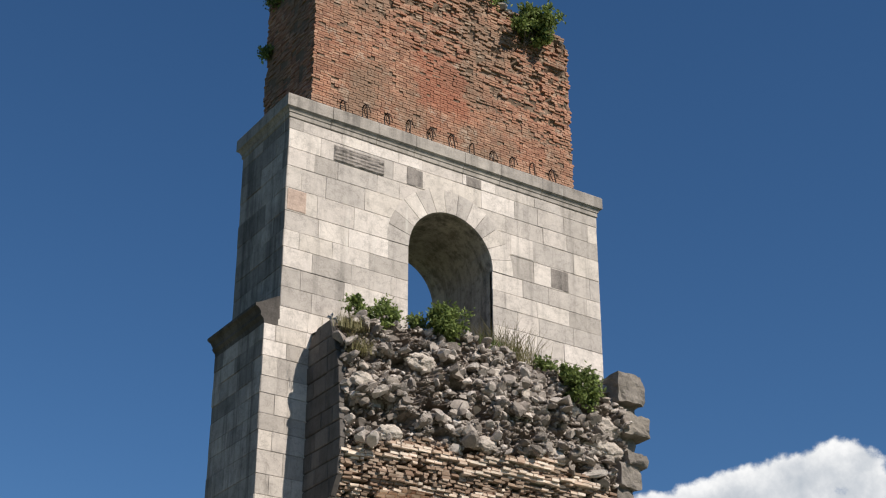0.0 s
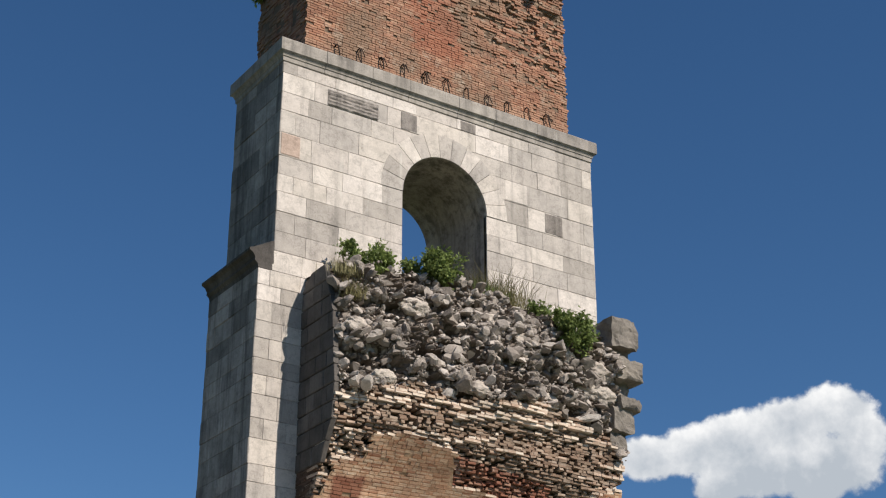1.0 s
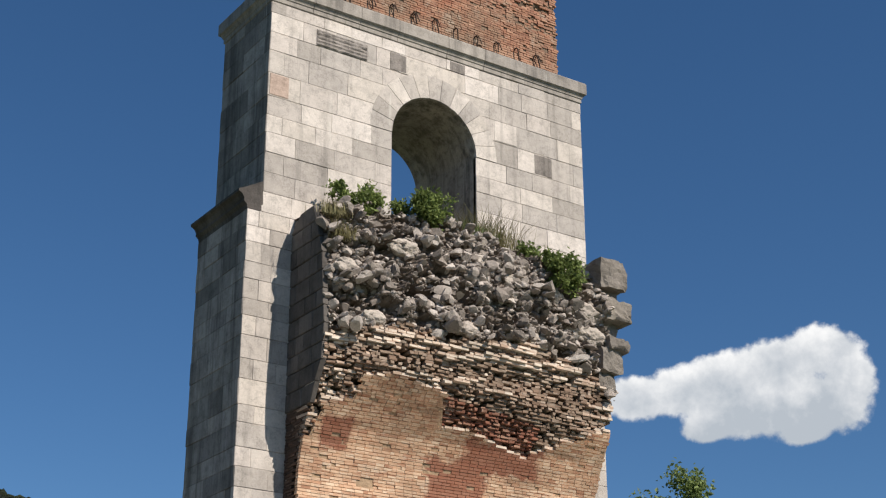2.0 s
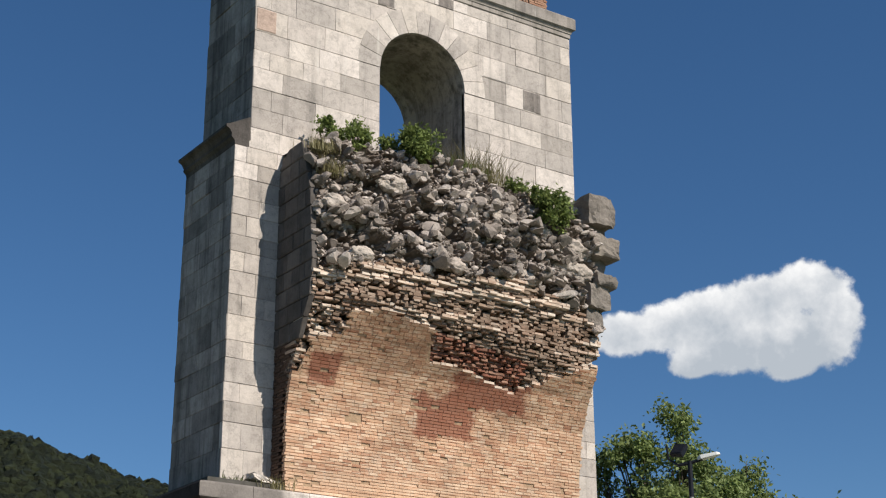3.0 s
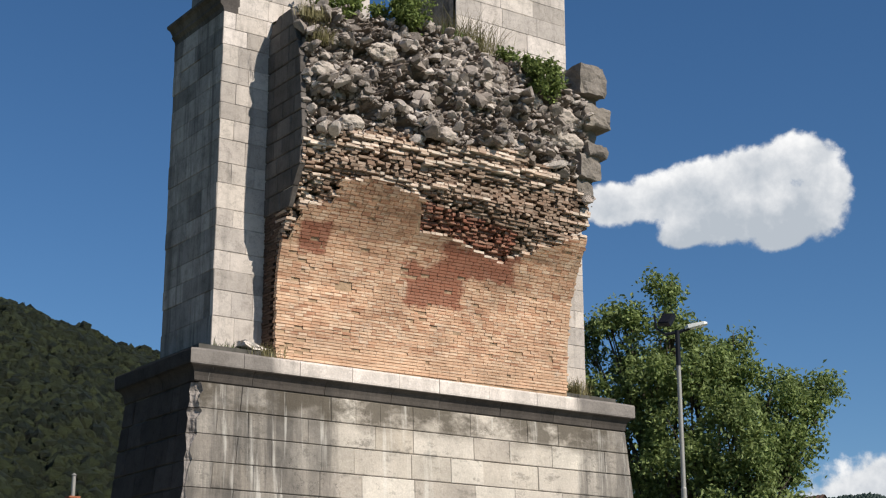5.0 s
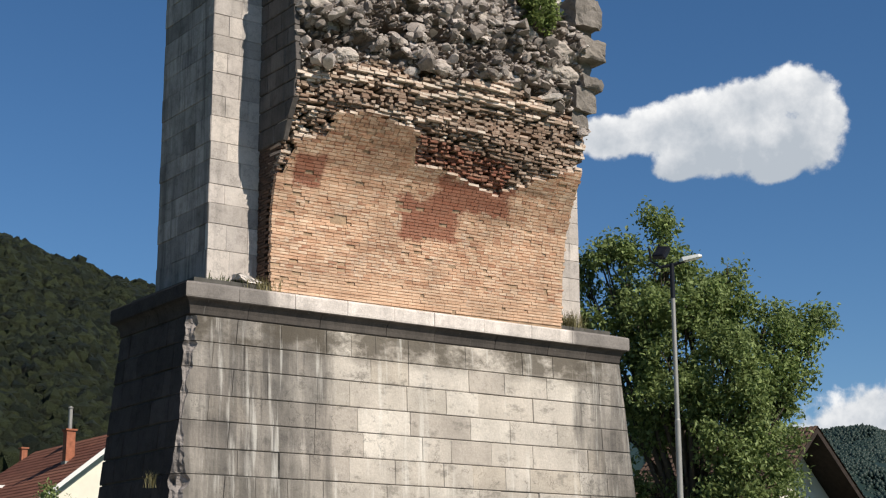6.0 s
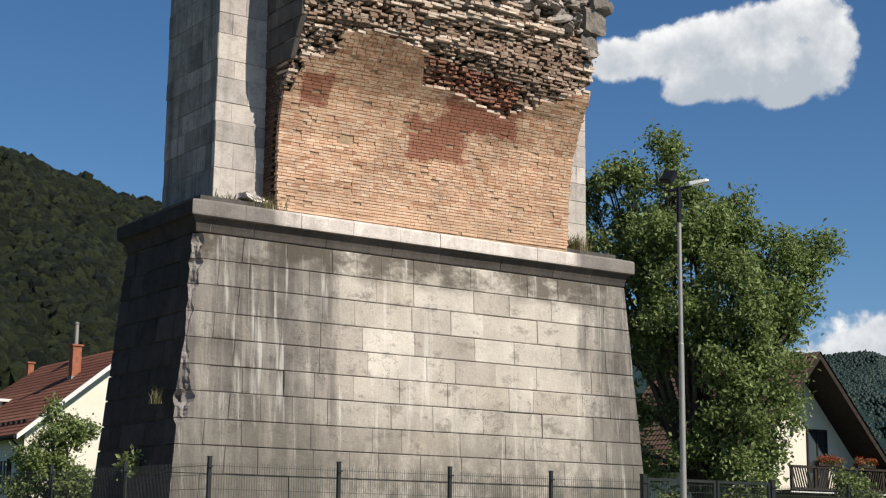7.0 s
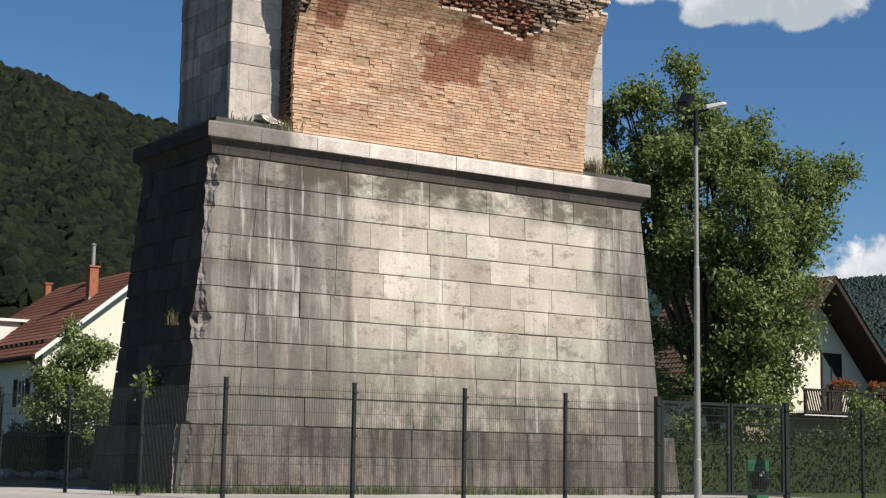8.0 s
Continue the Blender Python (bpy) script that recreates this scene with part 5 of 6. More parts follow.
def build_hedge(label, x0, x1, y0, y1, top, count, seed):
    ob = thing("hedge", label, "hedge", at=((x0 + x1) / 2, (y0 + y1) / 2, 0))
    w, d = (x1 - x0) / 2, (y1 - y0) / 2
    n = 40
    r = np.random.default_rng(seed)
    v, f = [], []
    for j in range(9):
        for i in range(n + 1):
            x = -w + 2 * w * i / n
            t = j / 8
            y, z = (-d, top * t / 0.42) if t < 0.42 else (-d + 2 * d * (t - 0.42) / 0.16, top) if t < 0.58 else (d, top * (1 - t) / 0.42)
            k = 0.10 * fractal(x * 1.3, t * 6, seed)
            v.append((x, y * (1 + k) + k, max(0, z * 0.93 + k * 0.6)))
    for j in range(8):
        for i in range(n):
            f.append((j * (n + 1) + i, j * (n + 1) + i + 1, (j + 1) * (n + 1) + i + 1, (j + 1) * (n + 1) + i))
    part("inner_growth", v, f, LEAF_HEDGE, ob)
    k = int(count * 0.75)
    pts = np.concatenate([np.stack([r.uniform(-w, w, k), np.full(k, -d), r.uniform(0.05, top, k)], 1),
                          np.stack([r.uniform(-w, w, count - k), r.uniform(-d, d, count - k), np.full(count - k, top)], 1)])
    v, f = leaves(pts, 0.09, count, 0.13, seed)
    part("foliage", v, f, LEAF_HEDGE, ob, "dense small dark green leaves")


build_hedge("clipped dark green garden hedge behind the gate", 7.6, 26.0, 2.5, 3.5, 1.58, 9000, 221)
build_hedge("low dark hedge before the white house", -6.5, 1.5, 20.0, 21.0, 1.15, 3000, 223)
build_hedge("rounded dark bush beside the garden wall", -3.8, -1.8, 17.5, 19.0, 1.6, 1500, 225)


def build_bush(label, at, r, count, seed, mat=LEAF_BUSH, size=0.12, lift=0.7):
    ob = thing("bush", label, "bush", at=at)
    rng = random.Random(seed)
    lobes = [(rng.uniform(-0.6, 0.6) * r, rng.uniform(-0.5, 0.3) * r, r * lift * rng.uniform(0.3, 1.5), r * rng.uniform(0.3, 0.55)) for _ in range(7)]
    v, f = leaves(clumps(lobes, 60 / max(r, 0.4), seed, 0.3), 0.07, count, size, seed, droop=0.0)
    part("foliage", v, f, mat, ob)
    p = Pile()
    for x, y, z, q in lobes:
        p.tube([(0, 0, -0.1), (x * 0.5, y * 0.5, z * 0.6), (x, y, z + q * 0.6)], [0.02, 0.014, 0.006], 5)
    p.part("stems", BARK, ob)


def build_tuft(label, at, w, h, count, seed, mat=DRYGRASS, lean=0.35):
    """Blades of grass that bend outwards."""
    rng = random.Random(seed)
    v, f = [], []
    for _ in range(count):
        x, y = rng.gauss(0, w * 0.4), rng.gauss(0, min(w, 0.4) * 0.3)
        a, l = rng.uniform(0, 6.28), h * rng.uniform(0.5, 1.15)
        dx, dy = math.cos(a) * lean * l, math.sin(a) * lean * l
        t = rng.uniform(0.004, 0.009)
        px, py = -math.sin(a) * t, math.cos(a) * t
        k = len(v)
        v += [(x - px, y - py, -0.05), (x + px, y + py, -0.05), (x + dx * 0.4 + px, y + dy * 0.4 + py, l * 0.6), (x + dx * 0.4 - px, y + dy * 0.4 - py, l * 0.6), (x + dx, y + dy, l)]
        f += [(k, k + 1, k + 2, k + 3), (k + 3, k + 2, k + 4)]
    ob = part("grass_tuft", v, f, mat)
    ob.location = at
    tagged(ob, label, "grass", kind="stuff")


build_bush("leafy green bush rooted on the broken arch", (-2.80, 0.15, 16.25), 0.66, 2300, 231)
build_bush("leafy green bush rooted on the broken arch", (-0.85, -0.15, 16.35), 0.68, 2200, 232)
build_bush("low green bush on the rubble crest", (-1.6, 0.2, 16.55), 0.33, 500, 233)
build_bush("green bush hanging from the rubble", (2.55, -0.95, 15.0), 0.72, 2200, 234, lift=0.9)
build_bush("small green bush on the rubble crest", (2.0, -0.3, 16.05), 0.32, 500, 235)
build_bush("green bush growing out of the brick crest", (2.75, 1.15, 27.3), 1.15, 3800, 236, size=0.14)
build_bush("green bush on top of the brick wall", (1.75, 1.3, 28.35), 0.6, 1100, 237)
build_bush("dark bush at the edge of the brick wall", (-4.15, 3.5, 27.3), 0.42, 700, 238)
build_bush("dark bush at the edge of the brick wall", (-4.15, 3.75, 25.7), 0.34, 450, 239)
build_bush("creeper at the foot of the shaded pier side", (-6.85, 1.6, 2.0), 0.40, 260, 240, LEAF_SHRUB)
build_tuft("dry yellow grass on the broken arch", (1.35, 0.35, 16.5), 1.2, 0.85, 520, 241, DRYGRASS, 0.75)
build_tuft("dry grass on the rubble crest", (2.4, 0.0, 16.05), 1.0, 0.5, 420, 242, DRYGRASS, 0.8)
build_tuft("brown grass at the edge of the arch", (-3.7, -0.3, 15.95), 0.5, 0.35, 200, 243)
build_tuft("brown grass hanging on the rubble", (-3.55, -0.55, 15.3), 0.4, 0.4, 160, 244, lean=0.8)
build_tuft("dry grass on the ledge beside the shaft", (-4.9, 0.75, 8.02), 0.7, 0.2, 110, 245, GREENGRASS, 0.8)
build_tuft("dry grass in the corner of the ledge", (-4.2, 0.35, 7.93), 0.5, 0.26, 130, 246, DRYGRASS, 0.8)
build_tuft("dry grass at the end of the ledge", (4.75, 0.6, 8.0), 0.5, 0.45, 300, 247)
build_tuft("grass on the crest", (0.5, 0.1, 16.6), 0.9, 0.3, 240, 248, GREENGRASS)
build_tuft("grass in a joint of the dark base", (-6.5, 0.75, 3.55), 0.2, 0.34, 45, 249, DRYGRASS, 0.6)
for i, (x, y) in enumerate([(-6.2, -0.9), (-5.0, -0.8), (-4.4, -0.75), (-2.2, -0.8), (0.2, -0.8), (1.6, -0.75), (3.4, -0.8), (5.6, -0.8), (-7.6, -0.4), (-3.3, -0.8)]):
    build_tuft("green grass at the foot of the pier", (x, y, 0.0), 0.9, 0.2, 170, 260 + i, GREENGRASS)


# ---------------------------------------------------------------- fence and gate
FENCEPAINT = plain_material("dark_fence_paint", (0.022, 0.026, 0.026), 0.5, 0.2, spread=0.2)
WIRE = plain_material("painted_wire", (0.05, 0.056, 0.054), 0.5, 0.3, spread=0.15)


def post_mesh(h, r):
    p = Pile().box(-r, r, -r, r, -0.3, h).box(-r - 0.006, r + 0.006, -r - 0.006, r + 0.006, h, h + 0.015)
    for z in (0.15, 1.15, h - 0.18):
        p.box(-r - 0.012, r + 0.012, -r - 0.03, -r, z, z + 0.035)
    return p


def wire_panel(length, h, z0=0.08, pitch=0.05):
    p = Pile()
    n = int(length / pitch)
    w = 0.0022
    for i in range(n + 1):
        x = length * i / n
        p.box(x - w, x + w, -w, w, z0, h)
    for z in (z0 + 0.05, z0 + 0.55, z0 + 1.05, z0 + 1.5, h - 0.22, h - 0.06):
        p.box(0, length, -0.009, -0.003, z - 0.004, z + 0.004)
    return p


fence = thing("wire_fence", "wire mesh fence on dark square posts round the pier", "fence", at=(-7.90, -4.55, 0))
POSTS = [(-7.90, -4.55), (-5.24, -4.56), (-2.72, -4.57), (-0.22, -4.60)]
RUN = [(-9.95, 5.5), (-9.33, 3.12), (-8.74, 0.78), (-8.2, -1.6)] + POSTS + [(2.22, -4.6)]
EAST = [(6.24, -4.6), (8.74, -4.6), (11.24, -4.6), (13.74, -4.6)]


def run_fence(parent, places, skip_last):
    org = Vector(parent.location)
    for i, (x, y) in enumerate(places):
        if not (skip_last and i == len(places) - 1):
            ob = post_mesh(2.14, 0.032).part("post", FENCEPAINT, parent)
            ob.location = Vector((x, y, 0)) - org
        if i + 1 < len(places):
            d = Vector((places[i + 1][0] - x, places[i + 1][1] - y, 0))
            ob = wire_panel(d.length - 0.08, 2.05).part("wire_panel", WIRE, parent, "fine dark wire mesh panel")
            tagged(ob, kind="stuff")
            ob.location = Vector((x, y, 0)) + d.normalized() * 0.04 - org
            ob.rotation_euler = (0, 0, math.atan2(d.y, d.x))


run_fence(fence, RUN, True)
fence_b = thing("wire_fence", "wire mesh fence on dark posts beyond the gate", "fence", at=(6.24, -4.6, 0))
run_fence(fence_b, EAST, False)
gate = thing("gate", "double wire mesh gate with dark square frame, closed", "gate", at=(2.3, -4.6, 0))
for x in (0.0, 3.88):
    ob = post_mesh(2.16, 0.055).part("gate_post", FENCEPAINT, gate)
    ob.location.x = x
for x0, x1 in ((0.09, 2.10), (2.15, 3.80)):
    leaf = Pile()
    leaf.box(x0, x0 + 0.06, -0.03, 0.03, 0.1, 2.1).box(x1 - 0.06, x1, -0.03, 0.03, 0.1, 2.1).box(x0 + 0.06, x1 - 0.06, -0.029, 0.029, 2.04, 2.1).box(x0 + 0.06, x1 - 0.06, -0.029, 0.029, 0.1, 0.16)
    leaf = leaf.part("gate_leaf", FENCEPAINT, gate)
    ob = wire_panel(x1 - x0 - 0.12, 2.04, 0.16).part("wire_panel", WIRE, leaf)
    ob.location.x = x0 + 0.06
    tagged(ob, kind="stuff")
Pile().box(1.98, 2.06, -0.07, -0.03, 1.0, 1.16).tube([(2.02, -0.05, 1.1), (2.02, -0.10, 1.1), (1.90, -0.10, 1.1)], 0.011, 6).part("lock", WIRE, gate, "grey metal lock with lever handle")

# ---------------------------------------------------------------- street lamp
ZINC = plain_material("galvanised_steel", (0.33, 0.32, 0.30), 0.6, 0.5, spread=0.12, scale=3)
BLACKMETAL = plain_material("black_metal", (0.012, 0.013, 0.018), 0.45, 0.2)
HEADGREY = plain_material("pale_lamp_housing", (0.62, 0.62, 0.60), 0.5, 0.1, spread=0.08)
LENSGLASS = plain_material("lamp_lens", (0.75, 0.74, 0.70), 0.25, 0.0, spread=0.05)
lamp = thing("street_lamp", "galvanised street lamp with flat head and black floodlight", "street lamp", at=(-3.435, -11.865, -0.1))
Pile().tube([(0, 0, -0.3), (0, 0, 0.9), (0, 0, 0.92), (0, 0, 3.9), (0, 0, 3.92), (0, 0, 5.85)], [0.060, 0.058, 0.048, 0.044, 0.036, 0.034], 16).part("pole", ZINC, lamp, smooth=False)
Pile().tube([(0, 0, 5.85), (0, 0, 6.42)], [0.040, 0.040], 14).tube([(-0.15, 0.14, 6.36), (0, 0, 6.39), (0.15, -0.14, 6.45)], [0.025, 0.03, 0.025], 10).part("bracket", BLACKMETAL, lamp, "dark bracket arm")
head = Pile()
hv = []
for k, (l, w_, t) in enumerate(((0.0, 0.05, 0.03), (0.08, 0.10, 0.045), (0.45, 0.105, 0.035), (0.52, 0.08, 0.02))):
    hv += [(l, -w_, 0), (l, w_, 0), (l, w_ * 0.8, 2 * t), (l, -w_ * 0.8, 2 * t)]
hf = [(0, 3, 2, 1), (12, 13, 14, 15)] + [(4 * k + a, 4 * k + (a + 1) % 4, 4 * (k + 1) + (a + 1) % 4, 4 * (k + 1) + a) for k in range(3) for a in range(4)]
ob = part("lamp_head", hv, hf, HEADGREY, lamp, "flat pale grey lamp head")
ob.location, ob.rotation_euler = (0.09, -0.09, 6.43), (0, radians(-12), radians(-44))
ob.scale = (0.70, 0.72, 0.72)
glass = Pile().box(0.10, 0.44, -0.08, 0.08, -0.012, -0.002).part("lens", LENSGLASS, ob)
flood = Pile()
flood.box(-0.19, 0.19, -0.07, 0.05, -0.17, 0.17).box(-0.165, 0.165, -0.085, -0.07, -0.145, 0.145)
for k in range(7):
    flood.box(-0.16 + 0.05 * k, -0.15 + 0.05 * k, 0.05, 0.11, -0.14, 0.14)
fl = flood.part("floodlight", BLACKMETAL, lamp, "square black floodlight")
fl.location, fl.rotation_euler = (-0.11, 0.11, 6.60), (radians(-38), radians(8), radians(-75))
fl.scale = (0.58, 0.58, 0.68)
Pile().tube([(-0.11, 0.11, 6.35), (-0.24, 0.22, 6.46), (-0.26, 0.24, 6.68)], 0.018, 6).part("stirrup", BLACKMETAL, lamp)

# ---------------------------------------------------------------- litter bin
BINGREEN = plain_material("green_plastic", (0.03, 0.12, 0.06), 0.45)
BAG = plain_material("black_bag", (0.010, 0.010, 0.012), 0.25, spread=0.4, relief=0.02)
bin_ = thing("litter_bin", "green litter bin with a black bag hanging in it", "litter bin", at=(6.5, -3.4, 0))
Pile().box(-0.19, 0.19, -0.15, 0.15, 0.0, 0.62).box(0.08, 0.20, -0.16, 0.16, 0.62, 0.88).box(-0.2, 0.2, 0.12, 0.17, 0.62, 0.88).part("body", BINGREEN, bin_)
bm = bmesh.new()
bmesh.ops.create_icosphere(bm, subdivisions=3, radius=0.24)
for q in bm.verts:
    q.co *= 1 + 0.22 * noise.noise(q.co * 6)
    q.co.z *= 1.15
    q.co += Vector((-0.03, -0.10, 0.42))
me = bpy.data.meshes.new("bag")
bm.to_mesh(me)
bm.free()
me.materials.append(BAG)
piece("bag", me, bin_, "crumpled black plastic bag")

# ---------------------------------------------------------------- houses
PLASTER = plain_material("white_plaster", (0.74, 0.70, 0.60), 0.9, spread=0.06, scale=1.5, relief=0.004)
GREYPLASTER = plain_material("pale_plaster", (0.66, 0.64, 0.60), 0.9, spread=0.06, scale=1.5, relief=0.004)
OCHRE = plain_material("ochre_plaster", (0.26, 0.225, 0.16), 0.9, spread=0.1, scale=1.5)
ROOFTILE = stone_material("red_roof_tile", [(0.17, 0.075, 0.05), (0.20, 0.09, 0.06), (0.15, 0.065, 0.045), (0.22, 0.105, 0.07)], per="object", grain=8)
OLDTILE = stone_material("mossy_roof_tile", [(0.13, 0.085, 0.06), (0.16, 0.105, 0.075), (0.12, 0.085, 0.055)], per="object", grain=8)
DARKWOOD = plain_material("dark_wood", (0.030, 0.021, 0.017), 0.75, spread=0.4, scale=5, relief=0.01)
WHITEWOOD = plain_material("white_trim", (0.72, 0.71, 0.69), 0.6, spread=0.05)
CHIMNEYBRICK = plain_material("chimney_brick", (0.32, 0.12, 0.07), 0.9, spread=0.3, scale=6, relief=0.01)
GLASS, _nt, _b = material("window_glass", 0.05)
_b.inputs["Base Color"].default_value = (0.03, 0.035, 0.04, 1)
_b.inputs["Specular IOR Level"].default_value = 0.8


def tile_slope(parent, name, eave_a, eave_b, ridge_a, ridge_b, courses, mat, across=24):
    """One roof slope as overlapping tile courses with scalloped tiles."""
    ea, eb, ra, rb = map(Vector, (eave_a, eave_b, ridge_a, ridge_b))
    nrm = (eb - ea).cross(ra - ea).normalized()
    for c in range(courses):
        t0, t1 = c / courses, min(1.0, (c + 1.12) / courses)
        p0, p1, q0, q1 = ea.lerp(ra, t0), eb.lerp(rb, t0), ea.lerp(ra, t1), eb.lerp(rb, t1)
        v, f = [], []
        n = across * 2
        for i in range(n + 1):
            s = i / n
            h = 0.028 if i % 2 else 0.0
            v += [p0.lerp(p1, s) + nrm * (0.028 + h), q0.lerp(q1, s) + nrm * (0.0 + h), p0.lerp(p1, s) - nrm * 0.02]
        for i in range(n):
            k = 3 * i
            f += [(k, k + 3, k + 4, k + 1), (k + 2, k + 5, k + 3, k)]
        piece(name, mesh_of(name, v, f, mat), parent)


def window(parent, name, x0, x1, z0, z1, y, bars=1, mat=WHITEWOOD):
    """A framed window in a wall that faces -y."""
    w_ = 0.07
    fr = Pile().box(x0, x0 + w_, y - 0.03, y + 0.05, z0, z1).box(x1 - w_, x1, y - 0.03, y + 0.05, z0, z1).box(x0 + w_, x1 - w_, y - 0.03, y + 0.05, z1 - w_, z1).box(x0 + w_, x1 - w_, y - 0.03, y + 0.05, z0, z0 + w_)
    for b in range(bars):
        c = x0 + (x1 - x0) * (b + 1) / (bars + 1)
        fr.box(c - 0.03, c + 0.03, y - 0.028, y + 0.05, z0 + w_, z1 - w_)
    fr = fr.part(name, mat, parent)
    Pile().box(x0 + w_, x1 - w_, y + 0.0, y + 0.012, z0 + w_, z1 - w_).part("pane", GLASS, fr)
    return fr


def chimney(parent, x, y, z0, z1, half, flue=0.0):
    c = Pile().box(x - half, x + half, y - half, y + half, z0, z1).box(x - half - 0.07, x + half + 0.07, y - half - 0.07, y + half + 0.07, z1, z1 + 0.09).part("chimney", CHIMNEYBRICK, parent, "red brick chimney")
    Pile().box(x - half - 0.04, x + half + 0.04, y - half - 0.04, y + half + 0.04, z0, z0 + 0.45).part("flashing", ZINC, c)
    if flue:
        Pile().tube([(x, y, z1 + 0.09), (x, y, z1 + flue)], 0.11, 12).tube([(x, y, z1 + flue), (x, y, z1 + flue + 0.12)], [0.16, 0.02], 12).part("flue", ZINC, c, "steel flue pipe")


# white house: gable towards the pier, long dark side wall with the eaves
white_house = thing("house", "white two-storey house with red tiled roof and chimneys", "house")
WX0, WX1, WY0, WY1, WE, WR, WRX = 7.2, 18.1, 45.8, 62.5, 5.75, 10.5, 12.65
v = [(WX0, WY0, 0), (WX1, WY0, 0), (WX1, WY0, WE + 0.3), (WRX, WY0, WR - 0.25), (WX0, WY0, WE + 0.3), (WX0, WY1, 0), (WX1, WY1, 0), (WX1, WY1, WE + 0.3), (WRX, WY1, WE + 0.3), (WX0, WY1, WE + 0.3)]
part("gable_wall", v[:5], [(0, 1, 2, 3, 4)], PLASTER, white_house, "sunlit white gable wall")
part("side_wall", v, [(0, 4, 9, 5), (1, 6, 7, 2), (5, 9, 8, 7, 6)], GREYPLASTER, white_house)
roof = Pile()
for (xa, xb) in ((6.6, WRX), (2 * WRX - 6.6, WRX)):
    pts = [(xa, 45.2, 5.60), (xa, 63.0, 5.60), (xb, 58.5, 10.42), (xb, 45.2, 10.42)]
    roof.add([*pts, *[(x, y, z - 0.16) for x, y, z in pts]], [(0, 1, 2, 3), (7, 6, 5, 4), (0, 4, 5, 1), (1, 5, 6, 2), (2, 6, 7, 3), (3, 7, 4, 0)])
roof.add([(6.6, 63.0, 5.6), (2 * WRX - 6.6, 63.0, 5.6), (WRX, 58.5, 10.42)], [(0, 1, 2)])
roof = roof.part("roof", DARKWOOD, white_house, "red-brown tiled roof")
tile_slope(roof, "tile_course", (6.55, 63.0, 5.65), (6.55, 45.2, 5.65), (WRX, 58.5, 10.5), (WRX, 45.2, 10.5), 22, ROOFTILE, 46)
tile_slope(roof, "tile_course", (18.75, 45.2, 5.65), (18.75, 63.0, 5.65), (WRX, 45.2, 10.5), (WRX, 58.5, 10.5), 22, ROOFTILE, 20)
barge = Pile()
for xa in (6.55, 18.75):
    pts = [(xa, 45.1, 5.42), (WRX, 45.1, 10.30), (WRX, 45.1, 10.56), (xa, 45.1, 5.68)]
    barge.add([*pts, *[(x, y + 0.06, z) for x, y, z in pts]], [(0, 1, 2, 3), (7, 6, 5, 4), (0, 4, 5, 1), (1, 5, 6, 2), (2, 6, 7, 3), (3, 7, 4, 0)])
barge.part("bargeboard", WHITEWOOD, white_house, "white board along the gable edge")
Pile().tube([(6.5, 45.2, 5.55), (6.5, 63.0, 5.55)], 0.09, 8).part("gutter", DARKWOOD, white_house)
Pile().tube([(6.55, 46.0, 5.5), (7.08, 46.1, 5.1), (7.1, 46.1, 3.9)], 0.05, 8).part("downpipe", DARKWOOD, white_house)
chimney(white_house, 10.87, 49.0, 8.6, 10.65, 0.24, 1.2)
chimney(white_house, 12.4, 53.0, 10.0, 11.1, 0.18)
chimney(white_house, 12.5, 60.0, 9.5, 10.8, 0.17)
dormer = Pile().box(7.6, 9.3, 55.2, 59.2, 6.6, 8.05).part("dormer", GREYPLASTER, white_house, "small pale dormer in the roof")
Pile().box(7.2, 9.8, 54.9, 59.5, 8.05, 8.2).part("dormer_roof", WHITEWOOD, dormer)
Pile().box(7.56, 7.6, 55.6, 58.8, 7.0, 7.85).part("pane", GLASS, dormer)
for k in range(14):
    Pile().box(7.35, 7.55, 46.2 + 0.75 * k, 46.6 + 0.75 * k, 6.33, 6.5).part("snow_stop", DARKWOOD, white_house)


def side_window(parent, y0, y1, z0, z1, x):
    fr = Pile().box(x - 0.05, x + 0.05, y0, y0 + 0.08, z0, z1).box(x - 0.05, x + 0.05, y1 - 0.08, y1, z0, z1).box(x - 0.05, x + 0.05, y0 + 0.08, y1 - 0.08, z1 - 0.08, z1).box(x - 0.05, x + 0.05, y0 + 0.08, y1 - 0.08, z0, z0 + 0.08).box(x - 0.048, x + 0.05, (y0 + y1) / 2 - 0.04, (y0 + y1) / 2 + 0.04, z0 + 0.08, z1 - 0.08)
    fr = fr.part("window", WHITEWOOD, parent)
    Pile().box(x - 0.01, x + 0.01, y0 + 0.08, y1 - 0.08, z0 + 0.08, z1 - 0.08).part("pane", GLASS, fr)
    for ya, yb in ((y0 - 0.6, y0 - 0.03), (y1 + 0.03, y1 + 0.6)):
        Pile().box(x - 0.06, x - 0.01, ya, yb, z0, z1).part("shutter", DARKWOOD, fr)


for ya in (48.0, 52.5, 57.0):
    side_window(white_house, ya, ya + 1.1, 3.2, 4.6, WX0)
    side_window(white_house, ya, ya + 1.1, 0.9, 2.2, WX0)
for xa in (8.9, 12.0):
    window(white_house, "window", xa, xa + 1.3, 3.0, 4.3, WY0 - 0.02, mat=DARKWOOD)
    Pile().box(xa - 0.15, xa + 1.45, WY0 - 0.35, WY0 - 0.03, 2.85, 2.98).part("window_sill", DARKWOOD, white_house)
window(white_house, "window", 9.6, 10.1, 5.9, 6.6, WY0 - 0.02)

